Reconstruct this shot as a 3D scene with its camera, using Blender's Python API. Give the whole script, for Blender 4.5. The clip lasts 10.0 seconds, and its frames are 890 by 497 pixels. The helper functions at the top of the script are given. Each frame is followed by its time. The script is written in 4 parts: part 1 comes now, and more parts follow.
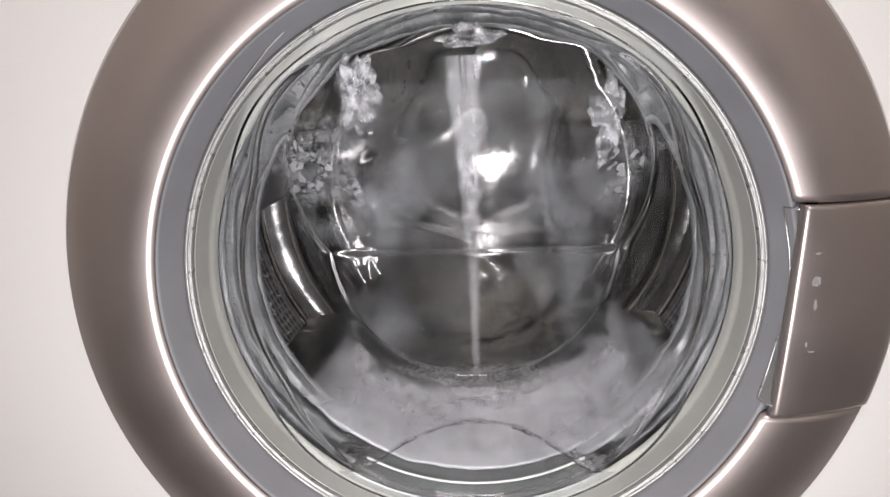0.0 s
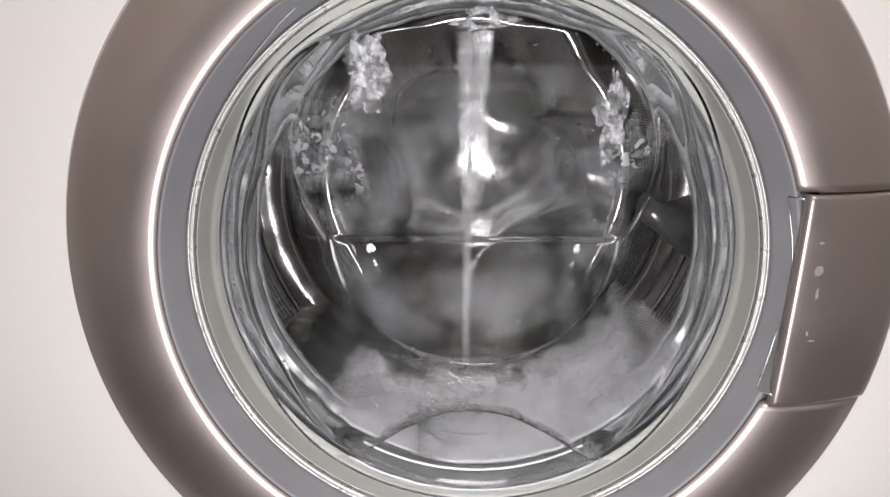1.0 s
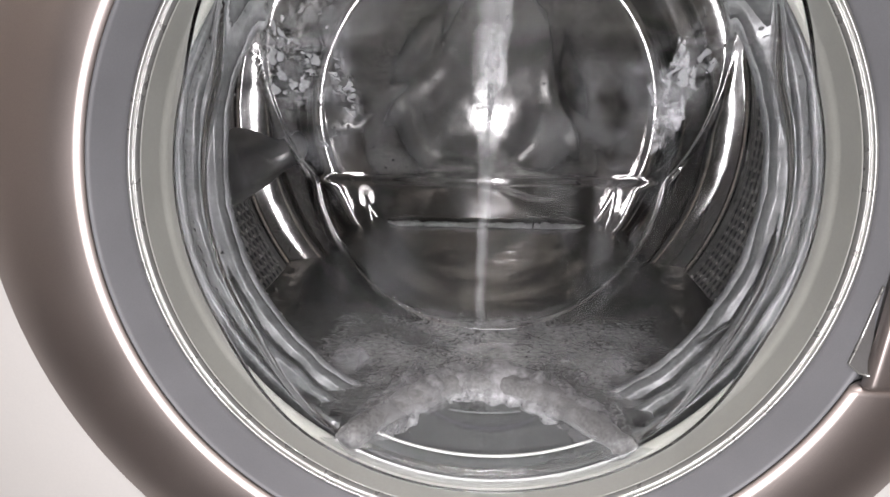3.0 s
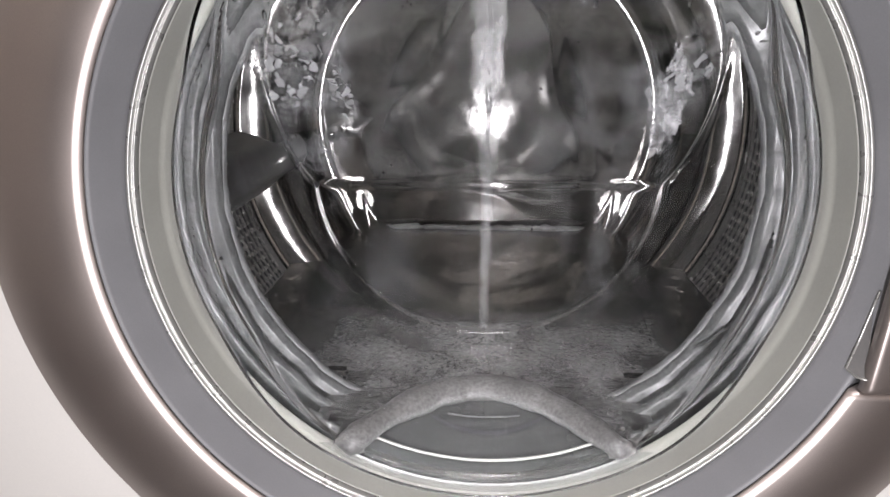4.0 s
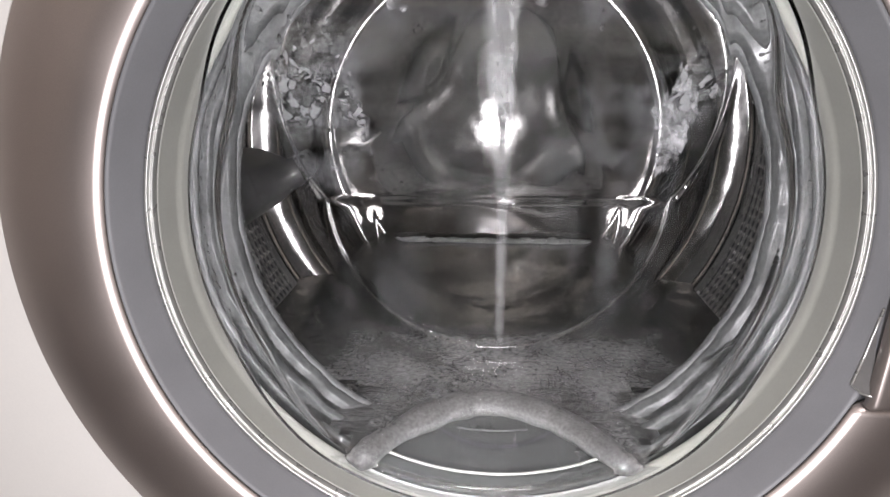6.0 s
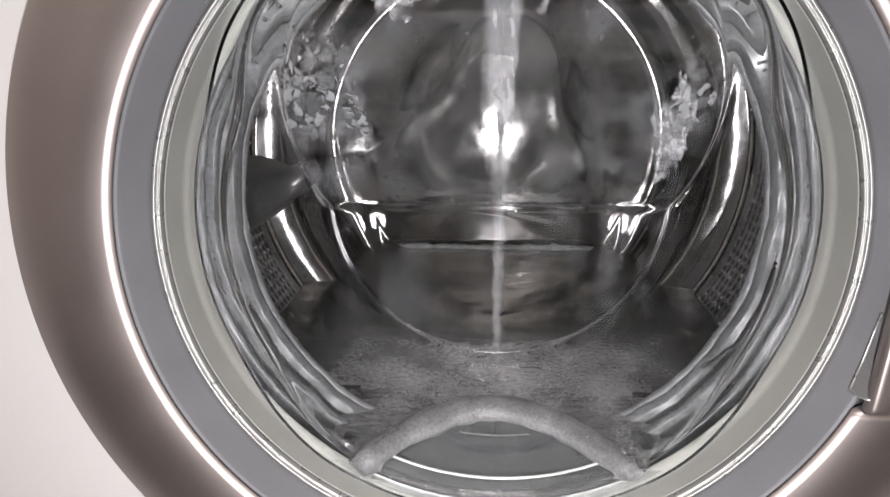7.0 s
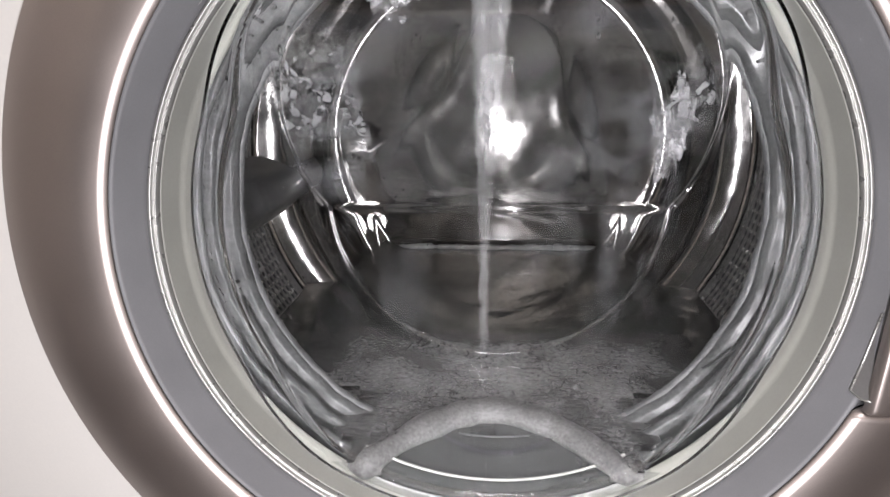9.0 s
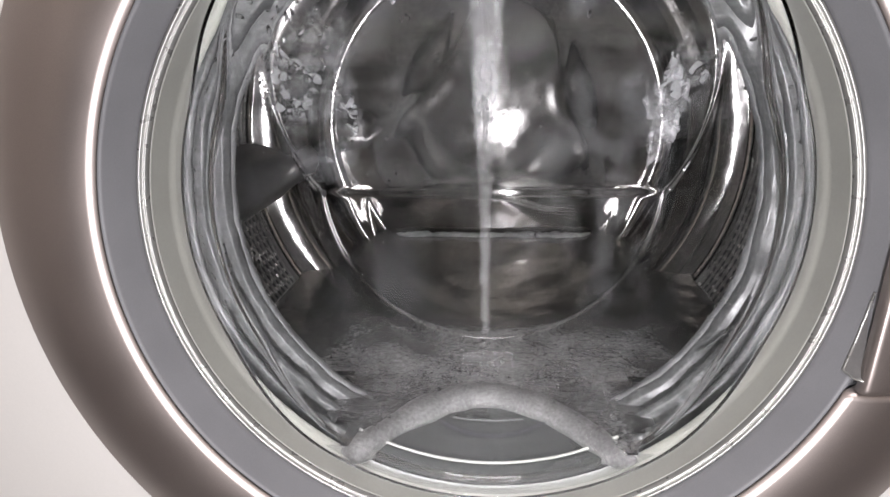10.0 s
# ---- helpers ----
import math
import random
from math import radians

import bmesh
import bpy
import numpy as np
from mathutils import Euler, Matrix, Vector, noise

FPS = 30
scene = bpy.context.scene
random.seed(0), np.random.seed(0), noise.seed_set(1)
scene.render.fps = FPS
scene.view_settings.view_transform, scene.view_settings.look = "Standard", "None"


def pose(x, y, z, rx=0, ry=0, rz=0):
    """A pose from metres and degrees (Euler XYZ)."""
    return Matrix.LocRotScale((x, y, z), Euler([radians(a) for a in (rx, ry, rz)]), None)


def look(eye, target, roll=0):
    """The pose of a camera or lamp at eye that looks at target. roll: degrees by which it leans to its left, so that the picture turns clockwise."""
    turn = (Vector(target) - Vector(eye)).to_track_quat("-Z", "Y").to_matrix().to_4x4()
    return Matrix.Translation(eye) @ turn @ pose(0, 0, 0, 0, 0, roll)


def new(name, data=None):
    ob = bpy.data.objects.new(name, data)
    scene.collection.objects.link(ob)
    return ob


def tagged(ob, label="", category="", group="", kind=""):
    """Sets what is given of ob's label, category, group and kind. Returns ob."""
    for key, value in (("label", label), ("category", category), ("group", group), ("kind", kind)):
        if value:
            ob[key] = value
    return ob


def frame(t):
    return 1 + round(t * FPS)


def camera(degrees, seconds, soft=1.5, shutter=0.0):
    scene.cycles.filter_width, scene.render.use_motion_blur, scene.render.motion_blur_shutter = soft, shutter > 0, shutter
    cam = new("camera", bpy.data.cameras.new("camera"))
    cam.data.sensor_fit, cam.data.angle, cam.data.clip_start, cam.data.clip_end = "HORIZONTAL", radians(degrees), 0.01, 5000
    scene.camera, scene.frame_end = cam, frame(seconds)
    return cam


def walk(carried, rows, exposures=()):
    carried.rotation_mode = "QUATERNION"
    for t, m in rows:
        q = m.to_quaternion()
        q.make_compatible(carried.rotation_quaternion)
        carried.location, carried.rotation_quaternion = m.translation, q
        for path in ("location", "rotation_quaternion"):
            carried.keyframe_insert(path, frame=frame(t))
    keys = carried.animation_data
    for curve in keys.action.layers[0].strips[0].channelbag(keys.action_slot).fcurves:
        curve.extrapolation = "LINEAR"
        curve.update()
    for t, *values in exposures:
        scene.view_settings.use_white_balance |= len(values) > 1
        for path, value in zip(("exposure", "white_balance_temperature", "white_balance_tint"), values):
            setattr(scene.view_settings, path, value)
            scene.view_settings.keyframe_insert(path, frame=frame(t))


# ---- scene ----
# World: the door's axis runs along y at x = 0, z = HUB; the glass rim lies in y = 0; y grows into the machine.
HUB = 0.44
cam = camera(68.0, 10.0)
PATH = [
    (0, 0.0128, -0.3617, 0.1134, 3.486, -13.957, 2.145),
    (0.5, 0.0121, -0.3675, 0.1157, 3.156, -13.744, 1.26),
    (1, 0.0007, -0.3644, 0.1029, 2.484, -13.796, 0.467),
    (1.5, 0.0027, -0.3524, 0.0961, 3.236, -16.141, 0.37),
    (2, -0.0036, -0.3441, 0.0923, 3.252, -15.771, -0.177),
    (2.5, -0.0068, -0.3137, 0.0878, 3.483, -16.266, -0.739),
    (3, -0.0042, -0.2887, 0.0738, 3.206, -17.312, -0.07),
    (4.5, -0.0026, -0.2895, 0.0781, 3.253, -17.2, 0.228),
    (5, -0.0052, -0.2906, 0.0791, 3.454, -16.943, 0.247),
    (5.5, -0.0043, -0.2915, 0.0807, 3.673, -16.763, 0.304),
    (7, -0.0036, -0.2983, 0.0826, 3.98, -15.834, 0.468),
    (7.5, -0.0034, -0.2967, 0.083, 4.152, -16.262, 0.667),
    (8, 0.001, -0.2961, 0.0807, 4.519, -16.035, 0.679),
    (8.5, 0.001, -0.2959, 0.0823, 4.47, -16.002, 0.732),
    (9, 0.0016, -0.2964, 0.0826, 4.542, -15.834, 0.8),
    (9.5, 0.0027, -0.2961, 0.0818, 4.318, -16.025, 0.996),
    (10, 0.0063, -0.2961, 0.0772, 4.577, -16.506, 1.07),
]
walk(cam, [(t, pose(x, y, z + HUB, 90 + pitch, roll, yaw)) for t, x, y, z, yaw, pitch, roll in PATH])

# ---- light ----
world = bpy.data.worlds.new("world")
scene.world = world
world.use_nodes = True
world.node_tree.nodes["Background"].inputs[0].default_value = (0.9, 0.92, 1.0, 1)
world.node_tree.nodes["Background"].inputs[1].default_value = 0.05
scene.view_settings.exposure = 0.0


def area(name, m, size, power, colour, size_y=None):
    lamp = bpy.data.lights.new(name, "AREA")
    lamp.shape, lamp.size, lamp.energy, lamp.color = ("DISK", size, power, colour)
    if size_y:
        lamp.shape, lamp.size_y = "RECTANGLE", size_y
    ob = new(name, lamp)
    ob.matrix_world = m
    return ob


torch = area("phone_torch", look((0.012, -0.36, HUB - 0.062), (0.0, 0.03, HUB)), 0.016, 1.8, (1.0, 0.97, 1.02))
ceiling_light = area("ceiling_lamp", look((0.0, -1.35, 2.36), (0.0, -1.35, 0.0)), 0.8, 29.5, (1.0, 0.945, 0.98))


# ---- materials ----
def material(name, colour, rough=0.5, metal=0.0, coat=0.0, grain=0.0, grain_scale=200.0, stain=0.0, stain_scale=8.0, bump=0.0, bump_scale=300.0,
             stretch=(1, 1, 1), transmission=0.0, ior=1.45, sub=0.0, rough_var=0.0, coat_rough=0.06):
    m = bpy.data.materials.new(name)
    m.use_nodes = True
    nt = m.node_tree
    n, l = nt.nodes, nt.links
    p = n["Principled BSDF"]
    p.inputs["Base Color"].default_value = (*colour, 1)
    p.inputs["Roughness"].default_value = rough
    p.inputs["Metallic"].default_value = metal
    p.inputs["Coat Weight"].default_value = coat
    p.inputs["Coat Roughness"].default_value = coat_rough
    p.inputs["Transmission Weight"].default_value = transmission
    p.inputs["IOR"].default_value = ior
    p.inputs["Subsurface Weight"].default_value = sub
    p.inputs["Subsurface Radius"].default_value = (0.004, 0.004, 0.004)
    tc = n.new("ShaderNodeTexCoord")
    mp = n.new("ShaderNodeMapping")
    mp.inputs["Scale"].default_value = stretch
    l.new(tc.outputs["Object"], mp.inputs["Vector"])

    def noise_node(scale, detail=4.0):
        t = n.new("ShaderNodeTexNoise")
        t.inputs["Scale"].default_value = scale
        t.inputs["Detail"].default_value = detail
        l.new(mp.outputs[0], t.inputs["Vector"])
        return t

    last = None
    for amount, scale in ((grain, grain_scale), (stain, stain_scale)):
        if amount:
            t = noise_node(scale)
            r = n.new("ShaderNodeMapRange")
            r.inputs["From Min"].default_value, r.inputs["From Max"].default_value = 0.3, 0.7
            r.inputs["To Min"].default_value, r.inputs["To Max"].default_value = 1 - amount, 1 + amount
            l.new(t.outputs["Fac"], r.inputs["Value"])
            mul = n.new("ShaderNodeMix")
            mul.data_type, mul.blend_type = "RGBA", "MULTIPLY"
            mul.inputs["Factor"].default_value = 1
            if last:
                l.new(last, mul.inputs["A"])
            else:
                mul.inputs["A"].default_value = (*colour, 1)
            l.new(r.outputs[0], mul.inputs["B"])
            last = mul.outputs["Result"]
    if last:
        l.new(last, p.inputs["Base Color"])
    if rough_var:
        t = noise_node(stain_scale * 2.3, 6)
        r = n.new("ShaderNodeMapRange")
        r.inputs["From Min"].default_value, r.inputs["From Max"].default_value = 0.3, 0.7
        r.inputs["To Min"].default_value, r.inputs["To Max"].default_value = max(0.02, rough - rough_var), rough + rough_var
        l.new(t.outputs["Fac"], r.inputs["Value"])
        l.new(r.outputs[0], p.inputs["Roughness"])
    if bump:
        t = noise_node(bump_scale)
        b = n.new("ShaderNodeBump")
        b.inputs["Strength"].default_value = bump
        b.inputs["Distance"].default_value = min(0.001, 0.25 / bump_scale)
        l.new(t.outputs["Fac"], b.inputs["Height"])
        l.new(b.outputs[0], p.inputs["Normal"])
    return m


def film_material(name, colour, low, high, scale, ior=1.33, rough=0.0, bump=0.25, bump_scale=60.0, foam_rough=0.6, stretch=(1, 1, 1)):
    """Clear water with a broken film of suds: noise between low and high turns the one into the other."""
    m = bpy.data.materials.new(name)
    m.use_nodes = True
    nt = m.node_tree
    n, l = nt.nodes, nt.links
    p = n["Principled BSDF"]
    p.inputs["Base Color"].default_value = (0.93, 0.95, 0.95, 1)
    p.inputs["Roughness"].default_value = rough
    p.inputs["Transmission Weight"].default_value = 1
    p.inputs["IOR"].default_value = ior
    q = n.new("ShaderNodeBsdfPrincipled")
    q.inputs["Base Color"].default_value = (*colour, 1)
    q.inputs["Roughness"].default_value = foam_rough
    tc = n.new("ShaderNodeTexCoord")
    mp = n.new("ShaderNodeMapping")
    mp.inputs["Scale"].default_value = stretch
    l.new(tc.outputs["Object"], mp.inputs["Vector"])
    t = n.new("ShaderNodeTexNoise")
    t.inputs["Scale"].default_value, t.inputs["Detail"].default_value = scale, 7
    l.new(mp.outputs[0], t.inputs["Vector"])
    r = n.new("ShaderNodeMapRange")
    r.inputs["From Min"].default_value, r.inputs["From Max"].default_value = 0.3, 0.7
    r.inputs["To Min"].default_value, r.inputs["To Max"].default_value = low, high
    l.new(t.outputs["Fac"], r.inputs["Value"])
    mix = n.new("ShaderNodeMixShader")
    l.new(r.outputs[0], mix.inputs[0])
    l.new(p.outputs[0], mix.inputs[1])
    l.new(q.outputs[0], mix.inputs[2])
    l.new(mix.outputs[0], n["Material Output"].inputs["Surface"])
    t2 = n.new("ShaderNodeTexNoise")
    t2.inputs["Scale"].default_value, t2.inputs["Detail"].default_value = bump_scale, 3
    l.new(mp.outputs[0], t2.inputs["Vector"])
    b = n.new("ShaderNodeBump")
    b.inputs["Strength"].default_value, b.inputs["Distance"].default_value = bump, 0.002
    l.new(t2.outputs["Fac"], b.inputs["Height"])
    l.new(b.outputs[0], p.inputs["Normal"])
    l.new(b.outputs[0], q.inputs["Normal"])
    return m


def veil_material(name, colour, base, amount, scale, clear=1.0, rough=0.5, bump=0.6, bump_scale=150.0, stretch=(1, 1, 1), fine=0.0):
    """Suds and aerated water: a broken white film whose thickness is the mesh's 'thickness'."""
    m = bpy.data.materials.new(name)
    m.use_nodes = True
    nt = m.node_tree
    n, l = nt.nodes, nt.links
    q = n["Principled BSDF"]
    q.inputs["Base Color"].default_value = (*colour, 1)
    q.inputs["Roughness"].default_value = rough
    q.inputs["Coat Weight"].default_value = 0.3
    tr = n.new("ShaderNodeBsdfTransparent")
    tr.inputs[0].default_value = (clear, clear, clear, 1)
    tc = n.new("ShaderNodeTexCoord")
    mp = n.new("ShaderNodeMapping")
    mp.inputs["Scale"].default_value = stretch
    l.new(tc.outputs["Object"], mp.inputs["Vector"])

    def layer(sc, lo, hi, detail=7.0):
        t = n.new("ShaderNodeTexNoise")
        t.inputs["Scale"].default_value, t.inputs["Detail"].default_value = sc, detail
        l.new(mp.outputs[0], t.inputs["Vector"])
        r = n.new("ShaderNodeMapRange")
        r.inputs["From Min"].default_value, r.inputs["From Max"].default_value = 0.3, 0.7
        r.inputs["To Min"].default_value, r.inputs["To Max"].default_value = lo, hi
        l.new(t.outputs["Fac"], r.inputs["Value"])
        return t, r.outputs[0]

    _, fac = layer(scale, base - amount, base + amount)
    at = n.new("ShaderNodeAttribute")
    at.attribute_name = "thickness"
    mul = n.new("ShaderNodeMath")
    mul.operation, mul.use_clamp = "MULTIPLY", True
    l.new(fac, mul.inputs[0])
    l.new(at.outputs["Fac"], mul.inputs[1])
    out = mul.outputs[0]
    if fine:
        _, speck = layer(scale * 9, 1 - fine, 1 + fine, 3.0)
        m2 = n.new("ShaderNodeMath")
        m2.operation, m2.use_clamp = "MULTIPLY", True
        l.new(out, m2.inputs[0])
        l.new(speck, m2.inputs[1])
        out = m2.outputs[0]
    mix = n.new("ShaderNodeMixShader")
    l.new(out, mix.inputs[0])
    l.new(tr.outputs[0], mix.inputs[1])
    l.new(q.outputs[0], mix.inputs[2])
    l.new(mix.outputs[0], n["Material Output"].inputs["Surface"])
    t2, _ = layer(bump_scale, 0, 1, 3.0)
    b = n.new("ShaderNodeBump")
    b.inputs["Strength"].default_value, b.inputs["Distance"].default_value = bump, 0.002
    l.new(t2.outputs["Fac"], b.inputs["Height"])
    l.new(b.outputs[0], q.inputs["Normal"])
    return m


def crackle_material(name, colour, size, gap):
    """Pools of suds water that cling to glass, parted by thin clear lines; their spread is the mesh's 'thickness'."""
    m = bpy.data.materials.new(name)
    m.use_nodes = True
    n, l = m.node_tree.nodes, m.node_tree.links
    q = n["Principled BSDF"]
    q.inputs["Base Color"].default_value = (*colour, 1)
    q.inputs["Roughness"].default_value = 0.12
    q.inputs["Coat Weight"].default_value = 1.0
    q.inputs["Coat Roughness"].default_value = 0.02
    clear = n.new("ShaderNodeBsdfTransparent")
    tc = n.new("ShaderNodeTexCoord")
    warp = n.new("ShaderNodeTexNoise")
    warp.inputs["Scale"].default_value = size * 0.8
    l.new(tc.outputs["Object"], warp.inputs["Vector"])
    add = n.new("ShaderNodeVectorMath")
    add.operation = "MULTIPLY_ADD"
    add.inputs[1].default_value = (0.012, 0.012, 0.012)
    l.new(warp.outputs["Color"], add.inputs[0])
    l.new(tc.outputs["Object"], add.inputs[2])
    mp = n.new("ShaderNodeMapping")
    mp.inputs["Scale"].default_value = (1.0, 0.4, 0.55)
    l.new(add.outputs[0], mp.inputs["Vector"])
    v = n.new("ShaderNodeTexVoronoi")
    v.feature = "DISTANCE_TO_EDGE"
    v.inputs["Scale"].default_value = size
    l.new(mp.outputs[0], v.inputs["Vector"])
    cell = n.new("ShaderNodeTexVoronoi")
    cell.inputs["Scale"].default_value = size
    l.new(mp.outputs[0], cell.inputs["Vector"])
    r = n.new("ShaderNodeMapRange")
    r.interpolation_type = "SMOOTHSTEP"
    r.inputs["From Min"].default_value, r.inputs["From Max"].default_value = gap * 0.4, gap
    l.new(v.outputs["Distance"], r.inputs["Value"])
    bw = n.new("ShaderNodeRGBToBW")
    l.new(cell.outputs["Color"], bw.inputs[0])
    each = n.new("ShaderNodeMapRange")
    each.inputs["From Min"].default_value, each.inputs["From Max"].default_value = 0.2, 0.8
    each.inputs["To Min"].default_value, each.inputs["To Max"].default_value = 0.25, 0.85
    l.new(bw.outputs[0], each.inputs["Value"])
    at = n.new("ShaderNodeAttribute")
    at.attribute_name = "thickness"
    a, b = n.new("ShaderNodeMath"), n.new("ShaderNodeMath")
    a.operation = b.operation = "MULTIPLY"
    b.use_clamp = True
    l.new(r.outputs[0], a.inputs[0])
    l.new(each.outputs[0], a.inputs[1])
    l.new(a.outputs[0], b.inputs[0])
    l.new(at.outputs["Fac"], b.inputs[1])
    mix = n.new("ShaderNodeMixShader")
    l.new(b.outputs[0], mix.inputs[0])
    l.new(clear.outputs[0], mix.inputs[1])
    l.new(q.outputs[0], mix.inputs[2])
    l.new(mix.outputs[0], n["Material Output"].inputs["Surface"])
    bump = n.new("ShaderNodeBump")
    bump.inputs["Strength"].default_value, bump.inputs["Distance"].default_value = 0.5, 0.0015
    l.new(v.outputs["Distance"], bump.inputs["Height"])
    l.new(bump.outputs[0], q.inputs["Normal"])
    return m


WHITE_PAINT = material("white_enamel", (0.74, 0.722, 0.685), 0.42, grain=0.012, grain_scale=900, stain=0.02, stain_scale=6, bump=0.03, bump_scale=900)
SILVER = material("silver_paint", (0.455, 0.398, 0.370), 0.43, metal=0.92, coat=0.4, coat_rough=0.27, grain=0.05, grain_scale=2500, stain=0.03, stain_scale=9, bump=0.05, bump_scale=2500, rough_var=0.04)
SLATE = material("slate_grey_plastic", (0.195, 0.196, 0.203), 0.55, metal=0.0, grain=0.04, grain_scale=1500, stain=0.08, stain_scale=20, rough_var=0.08, bump=0.04, bump_scale=1800)
POCKET = material("pocket_grey_plastic", (0.20, 0.195, 0.19), 0.4, metal=0.3, grain=0.05, grain_scale=900, stain=0.1, stain_scale=40)
PALE = material("pale_green_grey_plastic", (0.30, 0.303, 0.273), 0.35, grain=0.03, grain_scale=700, stain=0.06, stain_scale=25, coat=0.3)
CHROME = material("chrome_trim", (0.38, 0.38, 0.36), 0.30, metal=0.6, stain=0.08, stain_scale=60, rough_var=0.05)
RUBBER = material("wet_grey_rubber", (0.050, 0.052, 0.052), 0.52, coat=0.12, coat_rough=0.16, grain=0.3, grain_scale=420, stain=0.45, stain_scale=45, bump=0.9, bump_scale=330, rough_var=0.20)
RUBBER_LIP = material("rubber_lip", (0.085, 0.087, 0.088), 0.58, coat=0.08, coat_rough=0.25, grain=0.15, grain_scale=200, stain=0.3, stain_scale=40, bump=0.4, bump_scale=240, rough_var=0.2)
STEEL = material("drum_steel", (0.46, 0.45, 0.44), 0.06, metal=1.0, grain=0.12, grain_scale=300, stain=0.30, stain_scale=14, rough_var=0.03, bump=0.10, bump_scale=60)
STEEL_FRONT = material("brushed_steel", (0.55, 0.55, 0.54), 0.42, metal=0.6, grain=0.08, grain_scale=300, stain=0.12, stain_scale=20)
STEEL_WALL = material("drum_wall_steel", (0.68, 0.67, 0.66), 0.24, metal=0.7, grain=0.08, grain_scale=300, stain=0.22, stain_scale=12, rough_var=0.05, bump=0.10, bump_scale=40)
LIFTER = material("lifter_plastic", (0.07, 0.07, 0.073), 0.35, coat=0.4, grain=0.08, grain_scale=200, stain=0.12)
TUB = material("tub_plastic", (0.05, 0.05, 0.055), 0.6, grain=0.1, grain_scale=90)
RIM_GLINT = material("rim_glint", (0.34, 0.345, 0.325), 0.12, coat=1.0, coat_rough=0.03, grain=0.05, grain_scale=300)
GLASS = material("door_glass", (0.985, 0.99, 0.985), 0.0, transmission=1.0, ior=1.5, bump=0.012, bump_scale=22)
WATER = material("clear_water", (0.96, 0.97, 0.97), 0.0, transmission=1.0, ior=1.33, bump=0.2, bump_scale=90)
POOL = film_material("soapy_water", (0.050, 0.050, 0.050), 0.35, 0.85, 26, bump=0.30, bump_scale=130, foam_rough=0.22, stretch=(0.5, 1, 1))
SUDS = material("suds", (0.19, 0.19, 0.187), 0.5, grain=0.25, grain_scale=500, stain=0.16, stain_scale=70, bump=0.5, bump_scale=420, sub=0.3)
FRESH = veil_material("fresh_suds", (0.27, 0.27, 0.272), 0.62, 0.55, 34, rough=0.5, bump=0.5, bump_scale=220, fine=0.3)
MIST = veil_material("churned_water", (0.12, 0.12, 0.127), 0.16, 0.65, 16, bump=0.8, bump_scale=60, stretch=(1, 1, 1), fine=0.25)
BANK = veil_material("loose_suds", (0.21, 0.21, 0.215), 0.70, 0.50, 16, bump=0.25, bump_scale=70)
FILM = veil_material("bubble_film", (0.19, 0.19, 0.19), 0.62, 0.30, 30, rough=0.3, bump=0.8, bump_scale=420, fine=0.35)
MILKY = veil_material("milky_water", (0.080, 0.083, 0.082), 0.84, 0.12, 14, rough=0.25, bump=0.1, bump_scale=40)
RUN = veil_material("aerated_sheet", (0.30, 0.30, 0.305), 0.36, 0.34, 60, rough=0.2, bump=0.9, bump_scale=160, stretch=(1, 0.3, 0.16), fine=0.3)
WALL = material("room_plaster", (0.62, 0.58, 0.53), 0.8, grain=0.03, grain_scale=120, stain=0.04, stain_scale=2)
DARK_PANEL = material("dark_panel", (0.055, 0.052, 0.05), 0.35, grain=0.1, grain_scale=60, stain=0.15, stain_scale=3)
FLOOR = material("floor_tiles", (0.06, 0.052, 0.045), 0.5, grain=0.06, grain_scale=60, stain=0.1, stain_scale=3)
SPLASH = veil_material("splashed_water", (0.44, 0.44, 0.45), 0.30, 0.60, 120, rough=0.08, bump=0.6, bump_scale=200)
HAZE = veil_material("suds_haze", (0.21, 0.21, 0.22), 0.06, 0.24, 34, rough=0.4, bump=0.3, bump_scale=90, stretch=(1.3, 1, 0.6), fine=0.6)
CRACKLE = crackle_material("clinging_suds_water", (0.22, 0.22, 0.225), 210, 0.10)
SMUDGE = material("soap_haze", (0.30, 0.28, 0.27), 0.6, metal=0.3, grain=0.15, grain_scale=600)
DUST = material("dried_soap", (0.60, 0.58, 0.57), 0.7, grain=0.1, grain_scale=500)


# ---- builders ----
def mesh_object(name, verts, faces, mat, parent=None, label="", smooth=True):
    me = bpy.data.meshes.new(name)
    me.from_pydata(verts, [], faces)
    bm = bmesh.new()
    bm.from_mesh(me)
    bmesh.ops.recalc_face_normals(bm, faces=bm.faces)
    for f in bm.faces:
        f.smooth = smooth
    bm.to_mesh(me)
    bm.free()
    me.materials.append(mat)
    ob = new(name, me)
    if parent:
        ob.parent = parent
    if label:
        tagged(ob, label)
    return ob


def part(name, bm, mat, parent, label="", smooth=True):
    me = bpy.data.meshes.new(name)
    bmesh.ops.recalc_face_normals(bm, faces=bm.faces)
    for f in bm.faces:
        f.smooth = smooth
    bm.to_mesh(me)
    bm.free()
    me.materials.append(mat)
    ob = new(name, me)
    if parent:
        ob.parent = parent
    if label:
        tagged(ob, label)
    return ob


def set_thickness(ob, values):
    layer = ob.data.attributes.new("thickness", "FLOAT", "POINT")
    layer.data.foreach_set("value", [float(v) for v in values])
    ob.visible_shadow = False
    return ob


